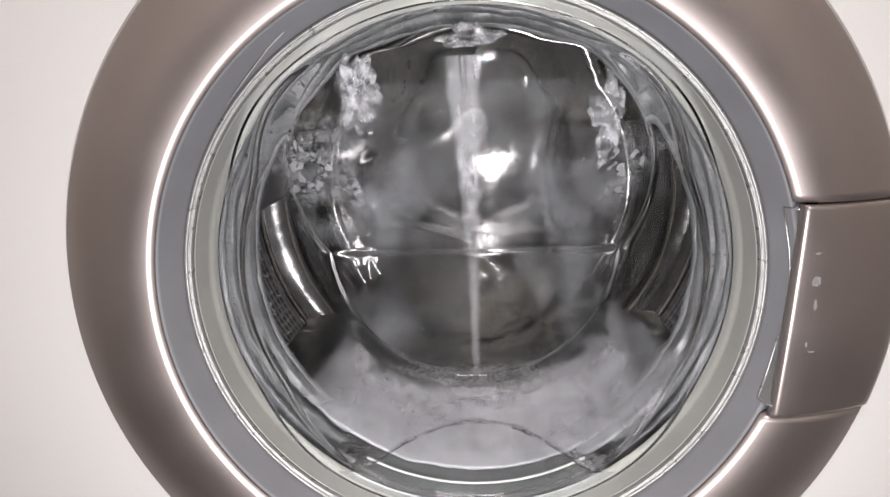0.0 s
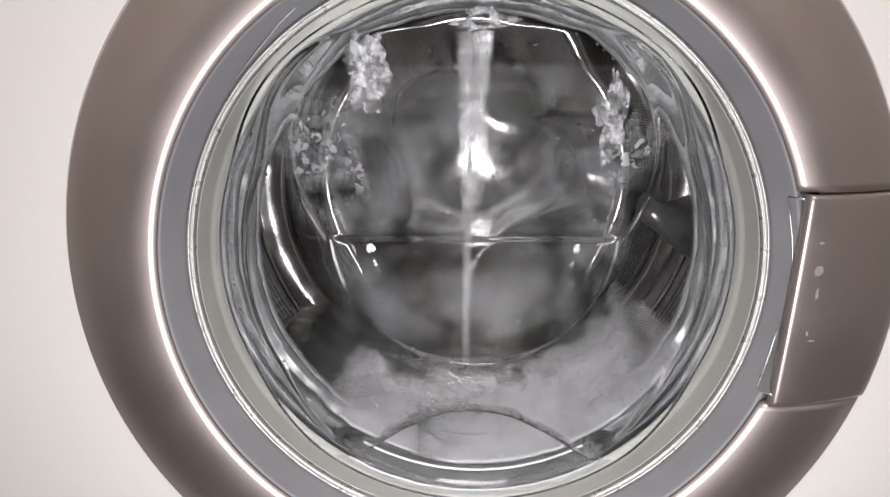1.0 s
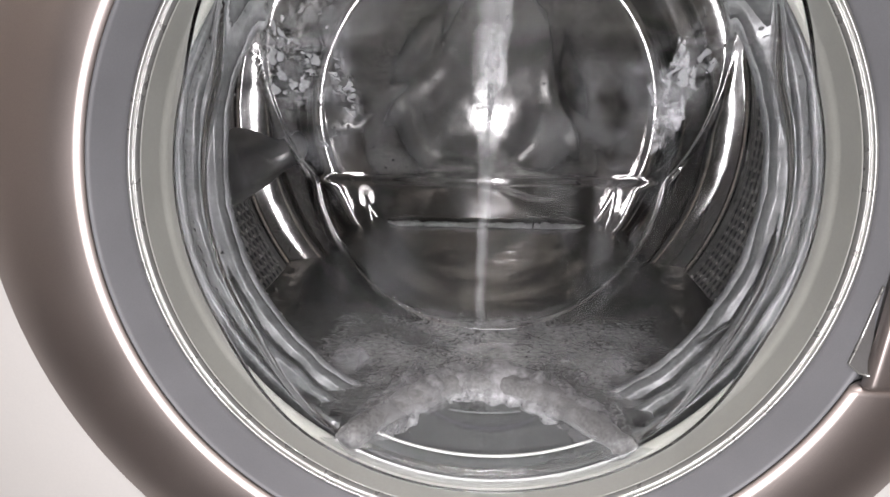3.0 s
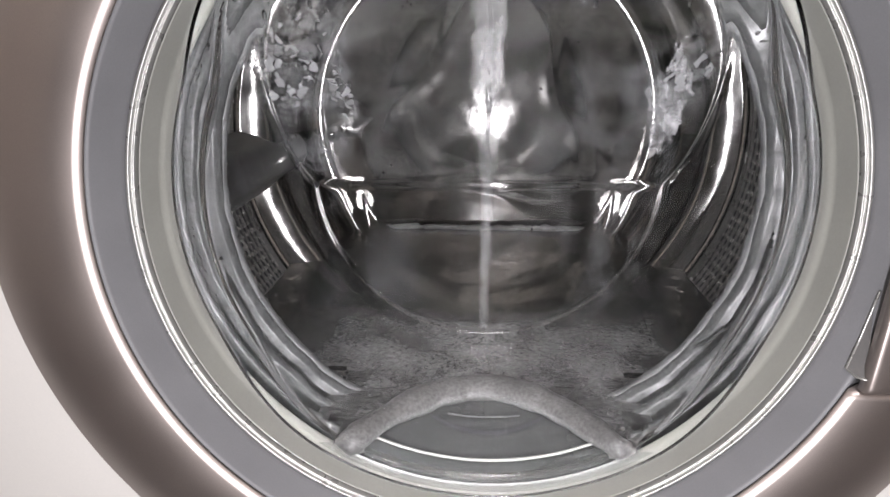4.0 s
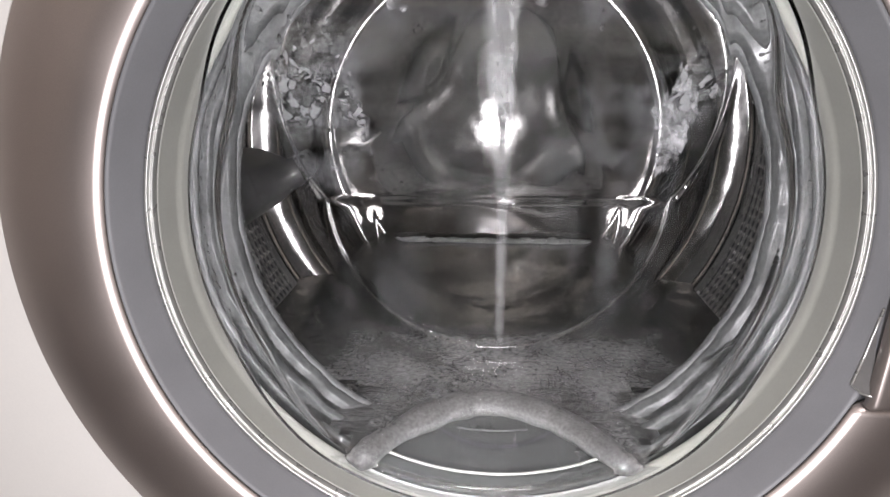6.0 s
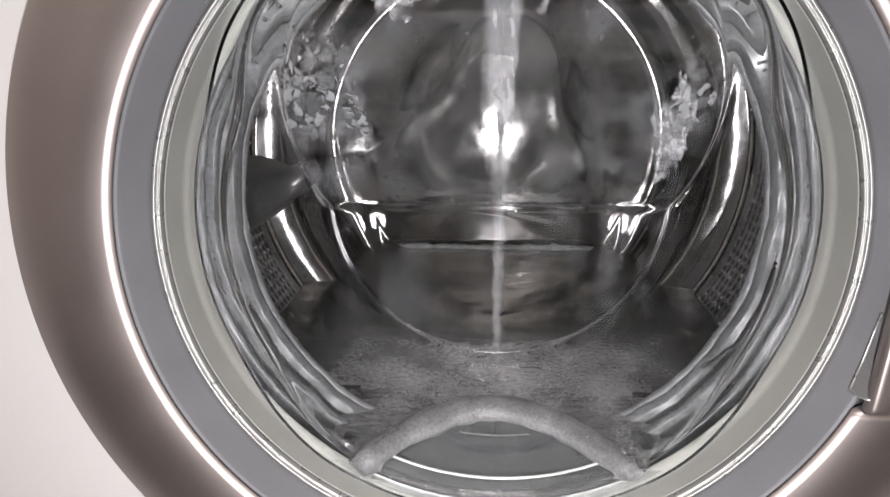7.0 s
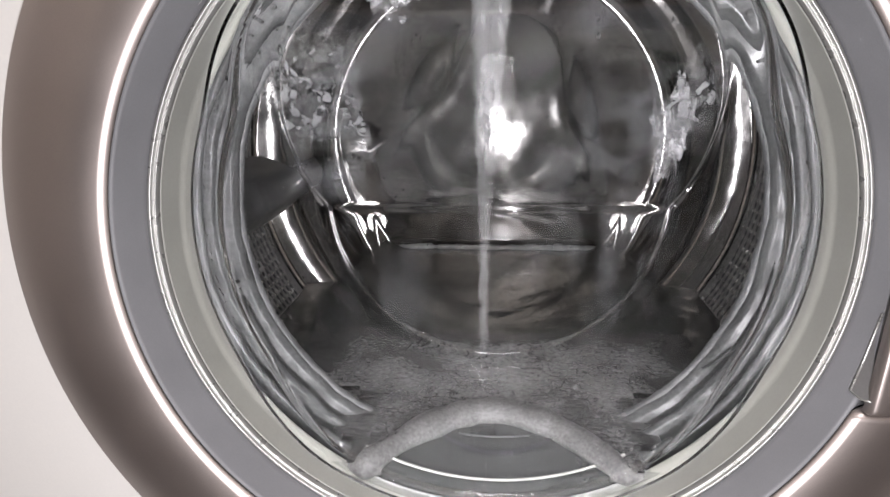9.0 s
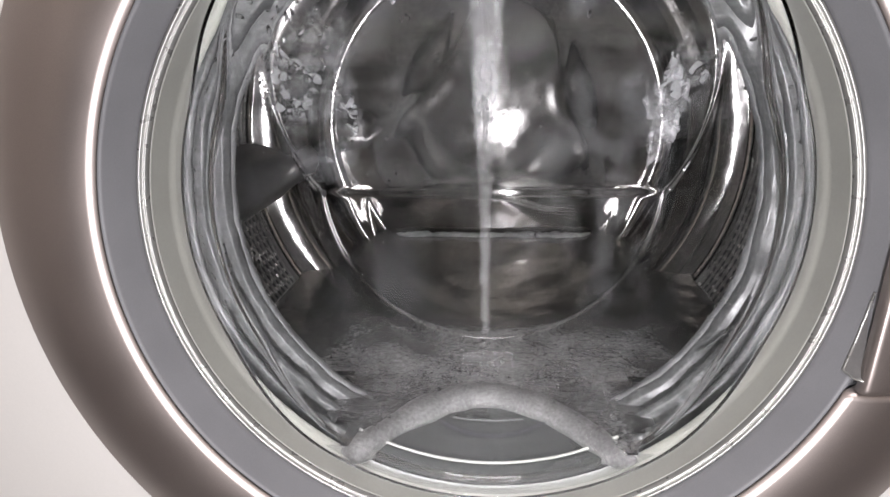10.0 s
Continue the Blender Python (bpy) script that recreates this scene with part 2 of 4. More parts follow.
def rounded(points, steps=5, radius=0.002):
    """A profile with its inner corners rounded."""
    out = [Vector(points[0])]
    for a, b, c in zip(points, points[1:], points[2:]):
        a, b, c = Vector(a), Vector(b), Vector(c)
        k = min(radius, (a - b).length * 0.45, (c - b).length * 0.45)
        p, q = b + (a - b).normalized() * k, b + (c - b).normalized() * k
        for i in range(steps + 1):
            u = i / steps
            out.append(p * (1 - u) ** 2 + b * 2 * u * (1 - u) + q * u * u)
    out.append(Vector(points[-1]))
    return [(v.x, v.y) for v in out]


def lathe(name, profile, mat, parent, label="", n=192, span=None, closed=False, wobble=0.0, seed=0.0):
    """Turns a profile of (radius, y) round the door's axis. span(radius): the first and last angle, or None for a full turn."""
    verts, faces = [], []
    for r, y in profile:
        a0, a1 = span(r) if span else (0.0, math.tau)
        m = n + 1 if span else n
        for i in range(m):
            a = a0 + (a1 - a0) * i / n
            k = r
            if wobble:
                k += wobble * (noise.noise(Vector((math.cos(a) * 4 + seed, math.sin(a) * 4, r * 90 + y * 60))) + 0.5 * noise.noise(Vector((math.cos(a) * 15, math.sin(a) * 15 + seed, y * 160))))
            verts.append((k * math.cos(a), y, k * math.sin(a)))
    m = n + 1 if span else n
    rows = len(profile)
    for j in range(rows if closed else rows - 1):
        j2 = (j + 1) % rows
        for i in range(n):
            i2 = (i + 1) % m
            faces.append((j * m + i, j * m + i2, j2 * m + i2, j2 * m + i))
    if closed and span:
        faces.append(tuple(j * m for j in range(rows)))
        faces.append(tuple(j * m + n for j in range(rows)))
    return mesh_object(name, verts, faces, mat, parent, label)


def tube(name, points, radii, mat, parent, label="", n=10, lump=0.0, scale=120.0, flat=1.0, ref=(0.0, 0.0, 1.0)):
    """A tube along points, its radius uneven by lump."""
    verts, faces = [], []
    pts = [Vector(p) for p in points]
    for i, p in enumerate(pts):
        d = (pts[min(i + 1, len(pts) - 1)] - pts[max(i - 1, 0)]).normalized()
        u = d.cross(Vector(ref)).normalized()
        w = d.cross(u)
        r = radii[i] if isinstance(radii, (list, tuple)) else radii
        for k in range(n):
            a = math.tau * k / n
            o = u * math.cos(a) + w * math.sin(a) * flat
            q = p + o * r
            q += o * lump * noise.noise(q * scale)
            verts.append(tuple(q))
    for i in range(len(pts) - 1):
        for k in range(n):
            k2 = (k + 1) % n
            faces.append((i * n + k, i * n + k2, (i + 1) * n + k2, (i + 1) * n + k))
    faces.append(tuple(range(n)))
    faces.append(tuple((len(pts) - 1) * n + k for k in range(n)))
    return mesh_object(name, verts, faces, mat, parent, label)


def blob(verts, faces, centre, size, axes, rings=4, n=8):
    """Adds a small flattened ball to a mesh's lists."""
    u, v, w = axes
    s = len(verts)
    verts.append(tuple(centre + w * size[2]))
    for j in range(1, rings):
        t = math.pi * j / rings
        for i in range(n):
            a = math.tau * i / n
            verts.append(tuple(centre + (u * math.cos(a) * size[0] + v * math.sin(a) * size[1]) * math.sin(t) + w * math.cos(t) * size[2]))
    verts.append(tuple(centre - w * size[2]))
    e = len(verts) - 1
    for i in range(n):
        i2 = (i + 1) % n
        faces.append((s, s + 1 + i, s + 1 + i2))
        for j in range(rings - 2):
            k = s + 1 + j * n
            faces.append((k + i, k + i2, k + n + i2, k + n + i))
        k = s + 1 + (rings - 2) * n
        faces.append((e, k + i2, k + i))


AXES = (Vector((1, 0, 0)), Vector((0, 1, 0)), Vector((0, 0, 1)))


def empty(name, x=0.0, y=0.0, z=HUB):
    ob = new(name)
    ob.location = (x, y, z)
    return ob


def box(name, x0, x1, y0, y1, z0, z1, mat, parent=None, label="", bevel=0.0):
    bm = bmesh.new()
    bmesh.ops.create_cube(bm, size=1.0)
    bmesh.ops.transform(bm, matrix=Matrix.LocRotScale(((x0 + x1) / 2, (y0 + y1) / 2, (z0 + z1) / 2), None, (x1 - x0, y1 - y0, z1 - z0)), verts=bm.verts)
    if bevel:
        bmesh.ops.bevel(bm, geom=bm.edges[:], offset=bevel, segments=3, affect="EDGES", profile=0.5)
    return part(name, bm, mat, parent, label, smooth=False)


# ---- the room behind the camera ----
tagged(box("floor", -1.3, 1.3, -1.9, 0.9, -0.05, 0.0, FLOOR), "brown tiled floor of the laundry room", kind="structure")
tagged(box("ceiling", -1.3, 1.3, -1.9, 0.9, 2.40, 2.45, WALL), "plain pale ceiling", kind="structure")
tagged(box("wall_north", -1.3, 1.3, 0.85, 0.9, 0.0, 2.40, WALL), "plain beige plaster wall", kind="structure")
tagged(box("wall_south", -1.3, 1.3, -1.9, -1.85, 0.0, 2.40, WALL), "plain beige plaster wall", kind="structure")
# Unseen and added: keeps what the steel drum back reflects dark.
tagged(box("reflected_dark_panel", -1.25, 1.25, -1.85, -1.83, 0.0, 1.05, DARK_PANEL), "unseen dark panel added for the drum's back to mirror", kind="structure")
tagged(box("wall_west", -1.3, -1.25, -1.85, 0.85, 0.0, 2.40, WALL), "plain beige plaster wall", kind="structure")
tagged(box("wall_east", 1.25, 1.3, -1.85, 0.85, 0.0, 2.40, WALL), "plain beige plaster wall", kind="structure")

# ---- the washing machine ----
FRONT = -0.0062
machine = tagged(empty("washing_machine", 0, 0.3, 0), "white front-loading washing machine in mid-wash", "washing machine")


def cabinet():
    """The enamelled cabinet: a front sheet with a round opening, and sides, top and back."""
    verts, faces = [], []
    n, hole = 128, 0.205
    for i in range(n):
        a = math.tau * (i + 0.5) / n
        c, s = math.cos(a), math.sin(a)
        k = min(0.345 / max(abs(c), 1e-6), (0.41 if s > 0 else 0.41) / max(abs(s), 1e-6))
        verts += [(hole * c, FRONT + 0.03, HUB + hole * s), (hole * c, FRONT + 0.002, HUB + hole * s), ((hole + 0.003) * c, FRONT, HUB + (hole + 0.003) * s), (k * c, FRONT, HUB + k * s)]
    for i in range(n):
        j = (i + 1) % n
        for k in range(3):
            faces.append((i * 4 + k, j * 4 + k, j * 4 + k + 1, i * 4 + k + 1))
    ob = mesh_object("front_panel", verts, faces, WHITE_PAINT, machine, smooth=False)
    ob.matrix_parent_inverse = Matrix.Translation((0, -0.3, 0))
    for name, b in (("side_panel", (-0.345, -0.343, FRONT, 0.62, 0.02, 0.85)), ("side_panel", (0.343, 0.345, FRONT, 0.62, 0.02, 0.85)),
                    ("top_panel", (-0.345, 0.345, FRONT, 0.62, 0.85, 0.875)), ("back_panel", (-0.343, 0.343, 0.618, 0.62, 0.03, 0.85)),
                    ("plinth", (-0.335, 0.335, FRONT + 0.01, 0.60, 0.0, 0.03))):
        box(name, *b, WHITE_PAINT, machine).matrix_parent_inverse = Matrix.Translation((0, -0.3, 0))


cabinet()

# ---- the door ----
door = tagged(empty("machine_door"), "round silver washing machine door with clear glass bowl", "door")
TOP_CUT, LOW_CUT = 0.0490, -0.0700
R_OUT, R_CREST, R_RIM, R_INNER = 0.2317, 0.1800, 0.165, 0.1566


def ring_y(r):
    """The silver ring's face: nearly flat, falling back to its rim."""
    u = (r - R_CREST) / (R_OUT - R_CREST)
    return -0.0229 - 0.0062 * (1 - math.exp(-max(0.0, r - R_CREST) / 0.020)) + 0.0192 * max(0.0, u) ** 1.6


def open_ring(r):
    return math.asin(TOP_CUT / r), math.tau + math.asin(LOW_CUT / r)


crest = [(R_CREST + 0.0070 * math.sin(math.radians(d)), -0.0159 - 0.0070 * math.cos(math.radians(d))) for d in (-58, -52, -46, -40, -34, -28, -22, -16)]
face = [(R_CREST + (R_OUT - 0.002 - R_CREST) * i / 14, ring_y(R_CREST + (R_OUT - 0.002 - R_CREST) * i / 14)) for i in range(1, 15)]
edge = [(R_OUT - 0.0015, ring_y(R_OUT - 0.0015)), (R_OUT - 0.0006, ring_y(R_OUT) + 0.0006), (R_OUT, ring_y(R_OUT) + 0.002), (R_OUT, FRONT - 0.001), (R_OUT - 0.012, FRONT - 0.001), (R_CREST + 0.004, -0.012)]
lathe("outer_ring", crest + face + edge, SILVER, door, "brushed silver outer ring", n=256, span=open_ring, closed=True)
cone = [(R_CREST - 0.0060 + (R_RIM + 0.0012 - R_CREST + 0.0060) * u / 8, -0.0190 + 0.0178 * u / 8) for u in range(9)]
lathe("inner_bezel", [(R_CREST + 0.003, -0.012), (R_CREST - 0.002, -0.015)] + cone + [(R_RIM + 0.0012, 0.0005), (R_RIM + 0.0012, 0.006), (R_CREST + 0.003, 0.004)], SLATE, door, "slate grey sloping inner bezel", n=256, closed=True)
lathe("rim_trim", rounded([(R_RIM + 0.0010, 0.004), (R_RIM + 0.0010, -0.0016), (R_RIM - 0.0008, -0.0022), (R_RIM - 0.0014, 0.0), (R_RIM - 0.0026, -0.0008), (R_RIM - 0.0034, 0.0012), (R_RIM - 0.0034, 0.006)], 4, 0.0009),
      CHROME, door, "bright thin rim trim")
lathe("inner_rim", rounded([(R_RIM - 0.0037, 0.008), (R_RIM - 0.0037, 0.0019), (R_RIM - 0.0043, 0.0024), (R_INNER + 0.0022, 0.0165), (R_INNER, 0.0190), (R_INNER - 0.0012, 0.024), (R_INNER + 0.004, 0.026)], 4, 0.002),
      PALE, door, "pale grey-green plastic inner rim")


def handle():
    """The grip: a piece of the ring between two level gaps, its inner edge straight and proud over a shallow pocket."""
    top, low = TOP_CUT - 0.0012, LOW_CUT + 0.0012
    rim = [0.0, 0.0003, 0.0008, 0.0016, 0.0030]
    mid = [i / 14 for i in range(1, 14)]
    nz, nx = 22, 22

    def samples(a, b):
        return [a + d for d in rim] + [a + 0.003 + (b - a - 0.006) * u for u in mid] + [b - d for d in reversed(rim)]

    verts, faces = [], []

    def grid(back):
        start = len(verts)
        for j in range(nz + 1):
            z = samples(low, top)[j]
            u = (z - low) / (top - low)
            x_in = 0.1632 + 0.0072 * u + 0.0006 * math.sin(u * math.pi)
            x_out = math.sqrt((R_OUT - 0.0003) ** 2 - z * z)
            for x in samples(x_in, x_out):
                r = math.hypot(x, z)
                y = -0.0275 + 0.0145 * max(0.0, (r - R_CREST) / (R_OUT - R_CREST)) ** 1.5
                y += 0.0030 * math.exp(-(x - x_in) / 0.0006) + 0.0025 * math.exp(-(x_out - x) / 0.001)
                e = min(top - z, z - low)
                y += 0.0015 * math.exp(-e / 0.0007)
                k = min(1.0, max(0.0, (x - x_in - 0.010) / 0.012))
                verts.append((x, y + (0.0035 + 0.010 * k if back else 0.0), z))
        return start

    a, b = grid(False), grid(True)
    w = nx + 1
    for s in (a, b):
        for j in range(nz):
            for i in range(nx):
                k = s + j * w + i
                faces.append((k, k + 1, k + 1 + w, k + w))
    loop = [i for i in range(nx)] + [j * w + nx for j in range(nz)] + [nz * w + i for i in range(nx, 0, -1)] + [j * w for j in range(nz, 0, -1)]
    for k, q in zip(loop, loop[1:] + loop[:1]):
        faces.append((a + k, a + q, b + q, b + k))
    grip = mesh_object("handle", verts, faces, SILVER, door, "silver grip flap with dried soap marks")
    # the pocket that the fingers reach into
    upper = [(0.1695, -0.0236, 0.0456), (0.1655, -0.0142, 0.0449), (0.1679, -0.0140, 0.0345), (0.1701, -0.0146, 0.0224), (0.1712, -0.0148, 0.0115), (0.1714, -0.0146, 0.0036)]
    lower = [(0.1690, -0.0134, -0.0259), (0.1674, -0.0132, -0.0342), (0.1644, -0.0140, -0.0473), (0.1600, -0.0150, -0.0622), (0.1619, -0.0204, -0.0636), (0.1643, -0.0248, -0.0627)]
    for line in (upper, lower):
        tube("pocket_edge", line, 0.0006, CHROME, door, "thin bright edge of the grip pocket", n=8)
    floor = [Vector(p) + Vector((0.0, -0.0002, 0.0)) for p in (lower[1], lower[2], lower[3], lower[4], lower[5])]
    mesh_object("grip_pocket", [tuple(p) for p in floor], [tuple(range(5))], POCKET, door)
    return grip


grip = handle()



def wear():
    """Marks that years of laundry left: a scratch and specks on the bezel, dried soap on the grip."""
    tube("scratch", [(-0.0876, -0.0088, 0.1462), (-0.1010, -0.0079, 0.1350), (-0.1150, -0.0066, 0.1205), (-0.1270, -0.0052, 0.1075)], [0.0004, 0.0003, 0.00022, 0.0001], DUST, door, "pale scratch", n=6)
    rng = random.Random(11)
    for x, y, z, sx, sz in ((0.1790, -0.0256, 0.0085, 0.0024, 0.0030), (0.1795, -0.0256, -0.0045, 0.0010, 0.0032), (0.1788, -0.0256, 0.0235, 0.0014, 0.0008), (0.1770, -0.0256, -0.0260, 0.0007, 0.0016), (0.1800, -0.0256, -0.0300, 0.0022, 0.0006)):
        verts, faces = [], []
        for i in range(14):
            a = math.tau * i / 14
            k = rng.uniform(0.75, 1.15)
            r = math.hypot(x + sx * k * math.cos(a), z + sz * k * math.sin(a))
            verts.append((x + sx * k * math.cos(a), -0.0277 + 0.0145 * max(0.0, (r - R_CREST) / (R_OUT - R_CREST)) ** 1.5, z + sz * k * math.sin(a)))
        faces.append(tuple(range(14)))
        mesh_object("soap_mark", verts, faces, SMUDGE, grip)
    verts, faces = [], []
    blob(verts, faces, Vector((0.1678, -0.0030, 0.0002)), (0.0007, 0.0005, 0.0012), AXES)
    mesh_object("speck", verts, faces, DUST, door)


wear()

# ---- the glass bowl ----
CREASE_Y, CREASE_Z, SLOPE = 0.118, -0.005, 0.95


def soft_min(a, b, k):
    h = max(k - abs(a - b), 0.0) / k
    return min(a, b) - h * h * k * 0.25


def bowl_radius(y):
    return 0.1495 - 0.30 * y - 0.10 * y * y


def flange_depth(z):
    """Where the mouth of the bowl sits: behind the inner rim, and forward of it at the top."""
    u = min(1.0, max(0.0, (z - 0.05) / 0.07))
    v = min(1.0, max(0.0, (-z - 0.06) / 0.07))
    return 0.026 - 0.029 * u * u * (3 - 2 * u) - 0.013 * v * v * (3 - 2 * v)


def cup(x, z, inset, k_end, k_slope):
    rho = math.hypot(x, z)
    d = 0.09 + 4 * 0.10 * (0.1495 - inset - rho)
    side = (-0.30 + math.sqrt(max(d, 0.0))) / 0.20
    end = CREASE_Y + 0.003 - inset - 0.15 * rho * rho
    slope = CREASE_Y + 0.002 - 1.3 * inset - SLOPE * (z - CREASE_Z) - 0.10 * x * x
    u = min(1.0, max(0.0, (z - 0.055) / 0.040))
    y = soft_min(soft_min(side, end, k_end), slope, k_slope + 0.008 * u * u * (3 - 2 * u))
    return -soft_min(-y, -(flange_depth(z) - 0.9 * inset), 0.004 + 0.004 * u)


def bowl_depth(x, z):
    """How far the outside of the glass reaches back at x, z: a tapered cup with a flat end, cut off by a slope above."""
    y = cup(x, z, 0.0, 0.009, 0.002)
    return y + 0.00010 * noise.noise(Vector((x * 30, z * 30, 1.7)))


def bowl_hollow(x, z):
    """The inside of the glass, softer at its corners, with a faint moulded ring in its end."""
    y = cup(x, z, 0.0048, 0.012, 0.003)
    rho = math.hypot(x, z)
    if z < CREASE_Z:
        y -= 0.0007 * math.exp(-((rho - 0.082) / 0.005) ** 2)
    return y + 0.00005 * noise.noise(Vector((x * 30, z * 30, 8.2)))


def glass_bowl():
    rings = [0.002 + 0.100 * (i / 30) for i in range(31)] + [0.102 + 0.0532 * (i / 60) for i in range(1, 61)]
    n = 256
    verts, faces = [], []
    m = len(rings)
    for hollow in (False, True):
        for r in rings:
            for i in range(n):
                a = math.tau * i / n
                x, z = r * math.cos(a), r * math.sin(a)
                verts.append((x, bowl_hollow(x, z) if hollow else bowl_depth(x, z), z))
    verts += [(0, bowl_depth(0, 0), 0), (0, bowl_hollow(0, 0), 0)]
    for layer in range(2):
        s = layer * m * n
        tip = len(verts) - 2 + layer
        for i in range(n):
            faces.append((tip, s + i, s + (i + 1) % n))
        for j in range(m - 1):
            for i in range(n):
                i2 = (i + 1) % n
                faces.append((s + j * n + i, s + j * n + i2, s + (j + 1) * n + i2, s + (j + 1) * n + i))
    a, b = (m - 1) * n, (2 * m - 1) * n
    for i in range(n):
        i2 = (i + 1) % n
        faces.append((a + i, a + i2, b + i2, b + i))
    ob = mesh_object("glass_bowl", verts, faces, GLASS, door, "clear moulded glass bowl, wet behind")
    ob.visible_shadow = False
    return ob


glass = glass_bowl()

# ---- the rubber gasket ----
gasket = tagged(empty("door_gasket"), "wet grey rubber door gasket with folds", "gasket")
folds = rounded([(0.1660, 0.0345), (0.1574, 0.0352), (0.1558, 0.0375), (0.1580, 0.0400), (0.1640, 0.0420), (0.1645, 0.0470), (0.1560, 0.0488), (0.1538, 0.0515), (0.1560, 0.0540), (0.1640, 0.0555), (0.1640, 0.0590), (0.1530, 0.0625), (0.1502, 0.0650), (0.1505, 0.0690), (0.1560, 0.0730), (0.1640, 0.0780), (0.1900, 0.0760)], 4, 0.0013)
lathe("bellows", folds, RUBBER, gasket, wobble=0.0020)
lathe("lip", rounded([(0.1525, 0.0655), (0.1488, 0.0668), (0.1480, 0.0690), (0.1492, 0.0712), (0.1528, 0.0705)], 4, 0.0012), RUBBER_LIP, gasket, "thin sealing lip", wobble=0.0012)

# ---- the drum ----
drum = tagged(empty("drum"), "perforated stainless steel drum with plastic lifters", "drum")
TILTED = 0.5
R_DRUM, DRUM_FRONT, DRUM_BACK = 0.232, 0.090, 0.455
STEP_Y, R_BACK = 0.306, 0.199


def drum_shell():
    """The steel wall, with a round hole in every cell."""
    na, ny = 168, 24
    verts, faces = [], []
    for j in range(ny):
        for i in range(na):
            a0, a1 = math.tau * i / na, math.tau * (i + 1) / na
            y0, y1 = DRUM_FRONT + (STEP_Y - DRUM_FRONT) * j / ny, DRUM_FRONT + (STEP_Y - DRUM_FRONT) * (j + 1) / ny
            am, ym = (a0 + a1) / 2, (y0 + y1) / 2
            s = len(verts)
            corner = [(a0, y0), (am, y0), (a1, y0), (a1, ym), (a1, y1), (am, y1), (a0, y1), (a0, ym)]
            for a, y in corner:
                verts.append((R_DRUM * math.cos(a), y, R_DRUM * math.sin(a)))
            for k in range(8):
                t = math.radians(-135 + 45 * k)
                a, y = am + 0.0026 / R_DRUM * math.cos(t), ym + 0.0026 * math.sin(t)
                verts.append(((R_DRUM + 0.0012) * math.cos(a), y, (R_DRUM + 0.0012) * math.sin(a)))
            if j in (0, ny - 1):
                faces.append(tuple(range(s, s + 8)))
            else:
                for k in range(8):
                    faces.append((s + k, s + (k + 1) % 8, s + 8 + (k + 1) % 8, s + 8 + k))
    return mesh_object("shell", verts, faces, STEEL_WALL, drum)


drum_shell()
lathe("front_ring", rounded([(R_DRUM, DRUM_FRONT), (R_DRUM - 0.006, DRUM_FRONT - 0.006), (0.170, DRUM_FRONT - 0.010), (0.162, DRUM_FRONT - 0.008), (0.160, DRUM_FRONT)], 4, 0.004), STEEL_FRONT, drum)
def back_plate():
    """The steel back: a rounded corner, and a pressed star whose arms stand at a third of a turn."""
    profile = rounded([(R_BACK, DRUM_BACK - 0.055), (R_BACK, DRUM_BACK), (0.150, DRUM_BACK)], 9, 0.026)
    profile += [(0.150 - 0.149 * i / 60, DRUM_BACK) for i in range(1, 61)]
    n = 240
    verts, faces = [], []

    def step(v):
        v = min(1.0, max(0.0, v))
        return v * v * (3 - 2 * v)

    for r, y in profile:
        for i in range(n):
            a = math.tau * i / n
            c = 0.75 + 0.25 * math.cos(3 * (a - radians(20)))
            inner, outer = 0.060 / c, 0.094 / c
            ridge = step((r - inner) / 0.022) * step((outer - r) / 0.022) * step((0.165 - r) / 0.03)
            dent = 0.0004 * noise.noise(Vector((r * math.cos(a) * 18, r * math.sin(a) * 18, 4.2)))
            verts.append((r * math.cos(a), y - 0.0007 * ridge + dent, r * math.sin(a)))
    for j in range(len(profile) - 1):
        for i in range(n):
            i2 = (i + 1) % n
            faces.append((j * n + i, j * n + i2, (j + 1) * n + i2, (j + 1) * n + i))
    faces.append(tuple((len(profile) - 1) * n + i for i in range(n)))
    return mesh_object("back_plate", verts, faces, STEEL, drum)


back_plate()
lathe("rear_ring", rounded([(R_DRUM, STEP_Y), (R_DRUM, STEP_Y + 0.004), (0.229, STEP_Y + 0.0060), (0.216, STEP_Y + 0.0099), (0.203, STEP_Y + 0.0152), (R_BACK, STEP_Y + 0.0245), (R_BACK, DRUM_BACK - 0.055)], 9, 0.026), STEEL, drum, "bright steel ring behind the perforated wall")


def lifter(angle):
    bm = bmesh.new()
    rows = []
    for y, k in ((DRUM_FRONT + 0.02, 0.55), (DRUM_FRONT + 0.035, 1.0), (DRUM_BACK - 0.05, 1.0), (DRUM_BACK - 0.03, 0.6)):
        ring = []
        for w, h in ((-0.034, -0.004), (-0.026, 0.018), (-0.013, 0.036), (-0.005, 0.041), (0.005, 0.041), (0.013, 0.036), (0.026, 0.018), (0.034, -0.004)):
            h = h * k if h > 0 else h
            r = R_DRUM - h
            ring.append(bm.verts.new((r * math.cos(angle) - w * math.sin(angle), y, r * math.sin(angle) + w * math.cos(angle))))
        rows.append(ring)
    for a, b in zip(rows, rows[1:]):
        for i in range(7):
            bm.faces.new((a[i], a[i + 1], b[i + 1], b[i]))
    bm.faces.new(rows[0])
    bm.faces.new(rows[-1])
    part("lifter", bm, LIFTER, drum, "dark plastic lifter paddle")


for degrees in (187, 307, 67):
    lifter(radians(degrees))
tub = tagged(empty("tub"), "dark plastic outer tub round the drum", "tub")
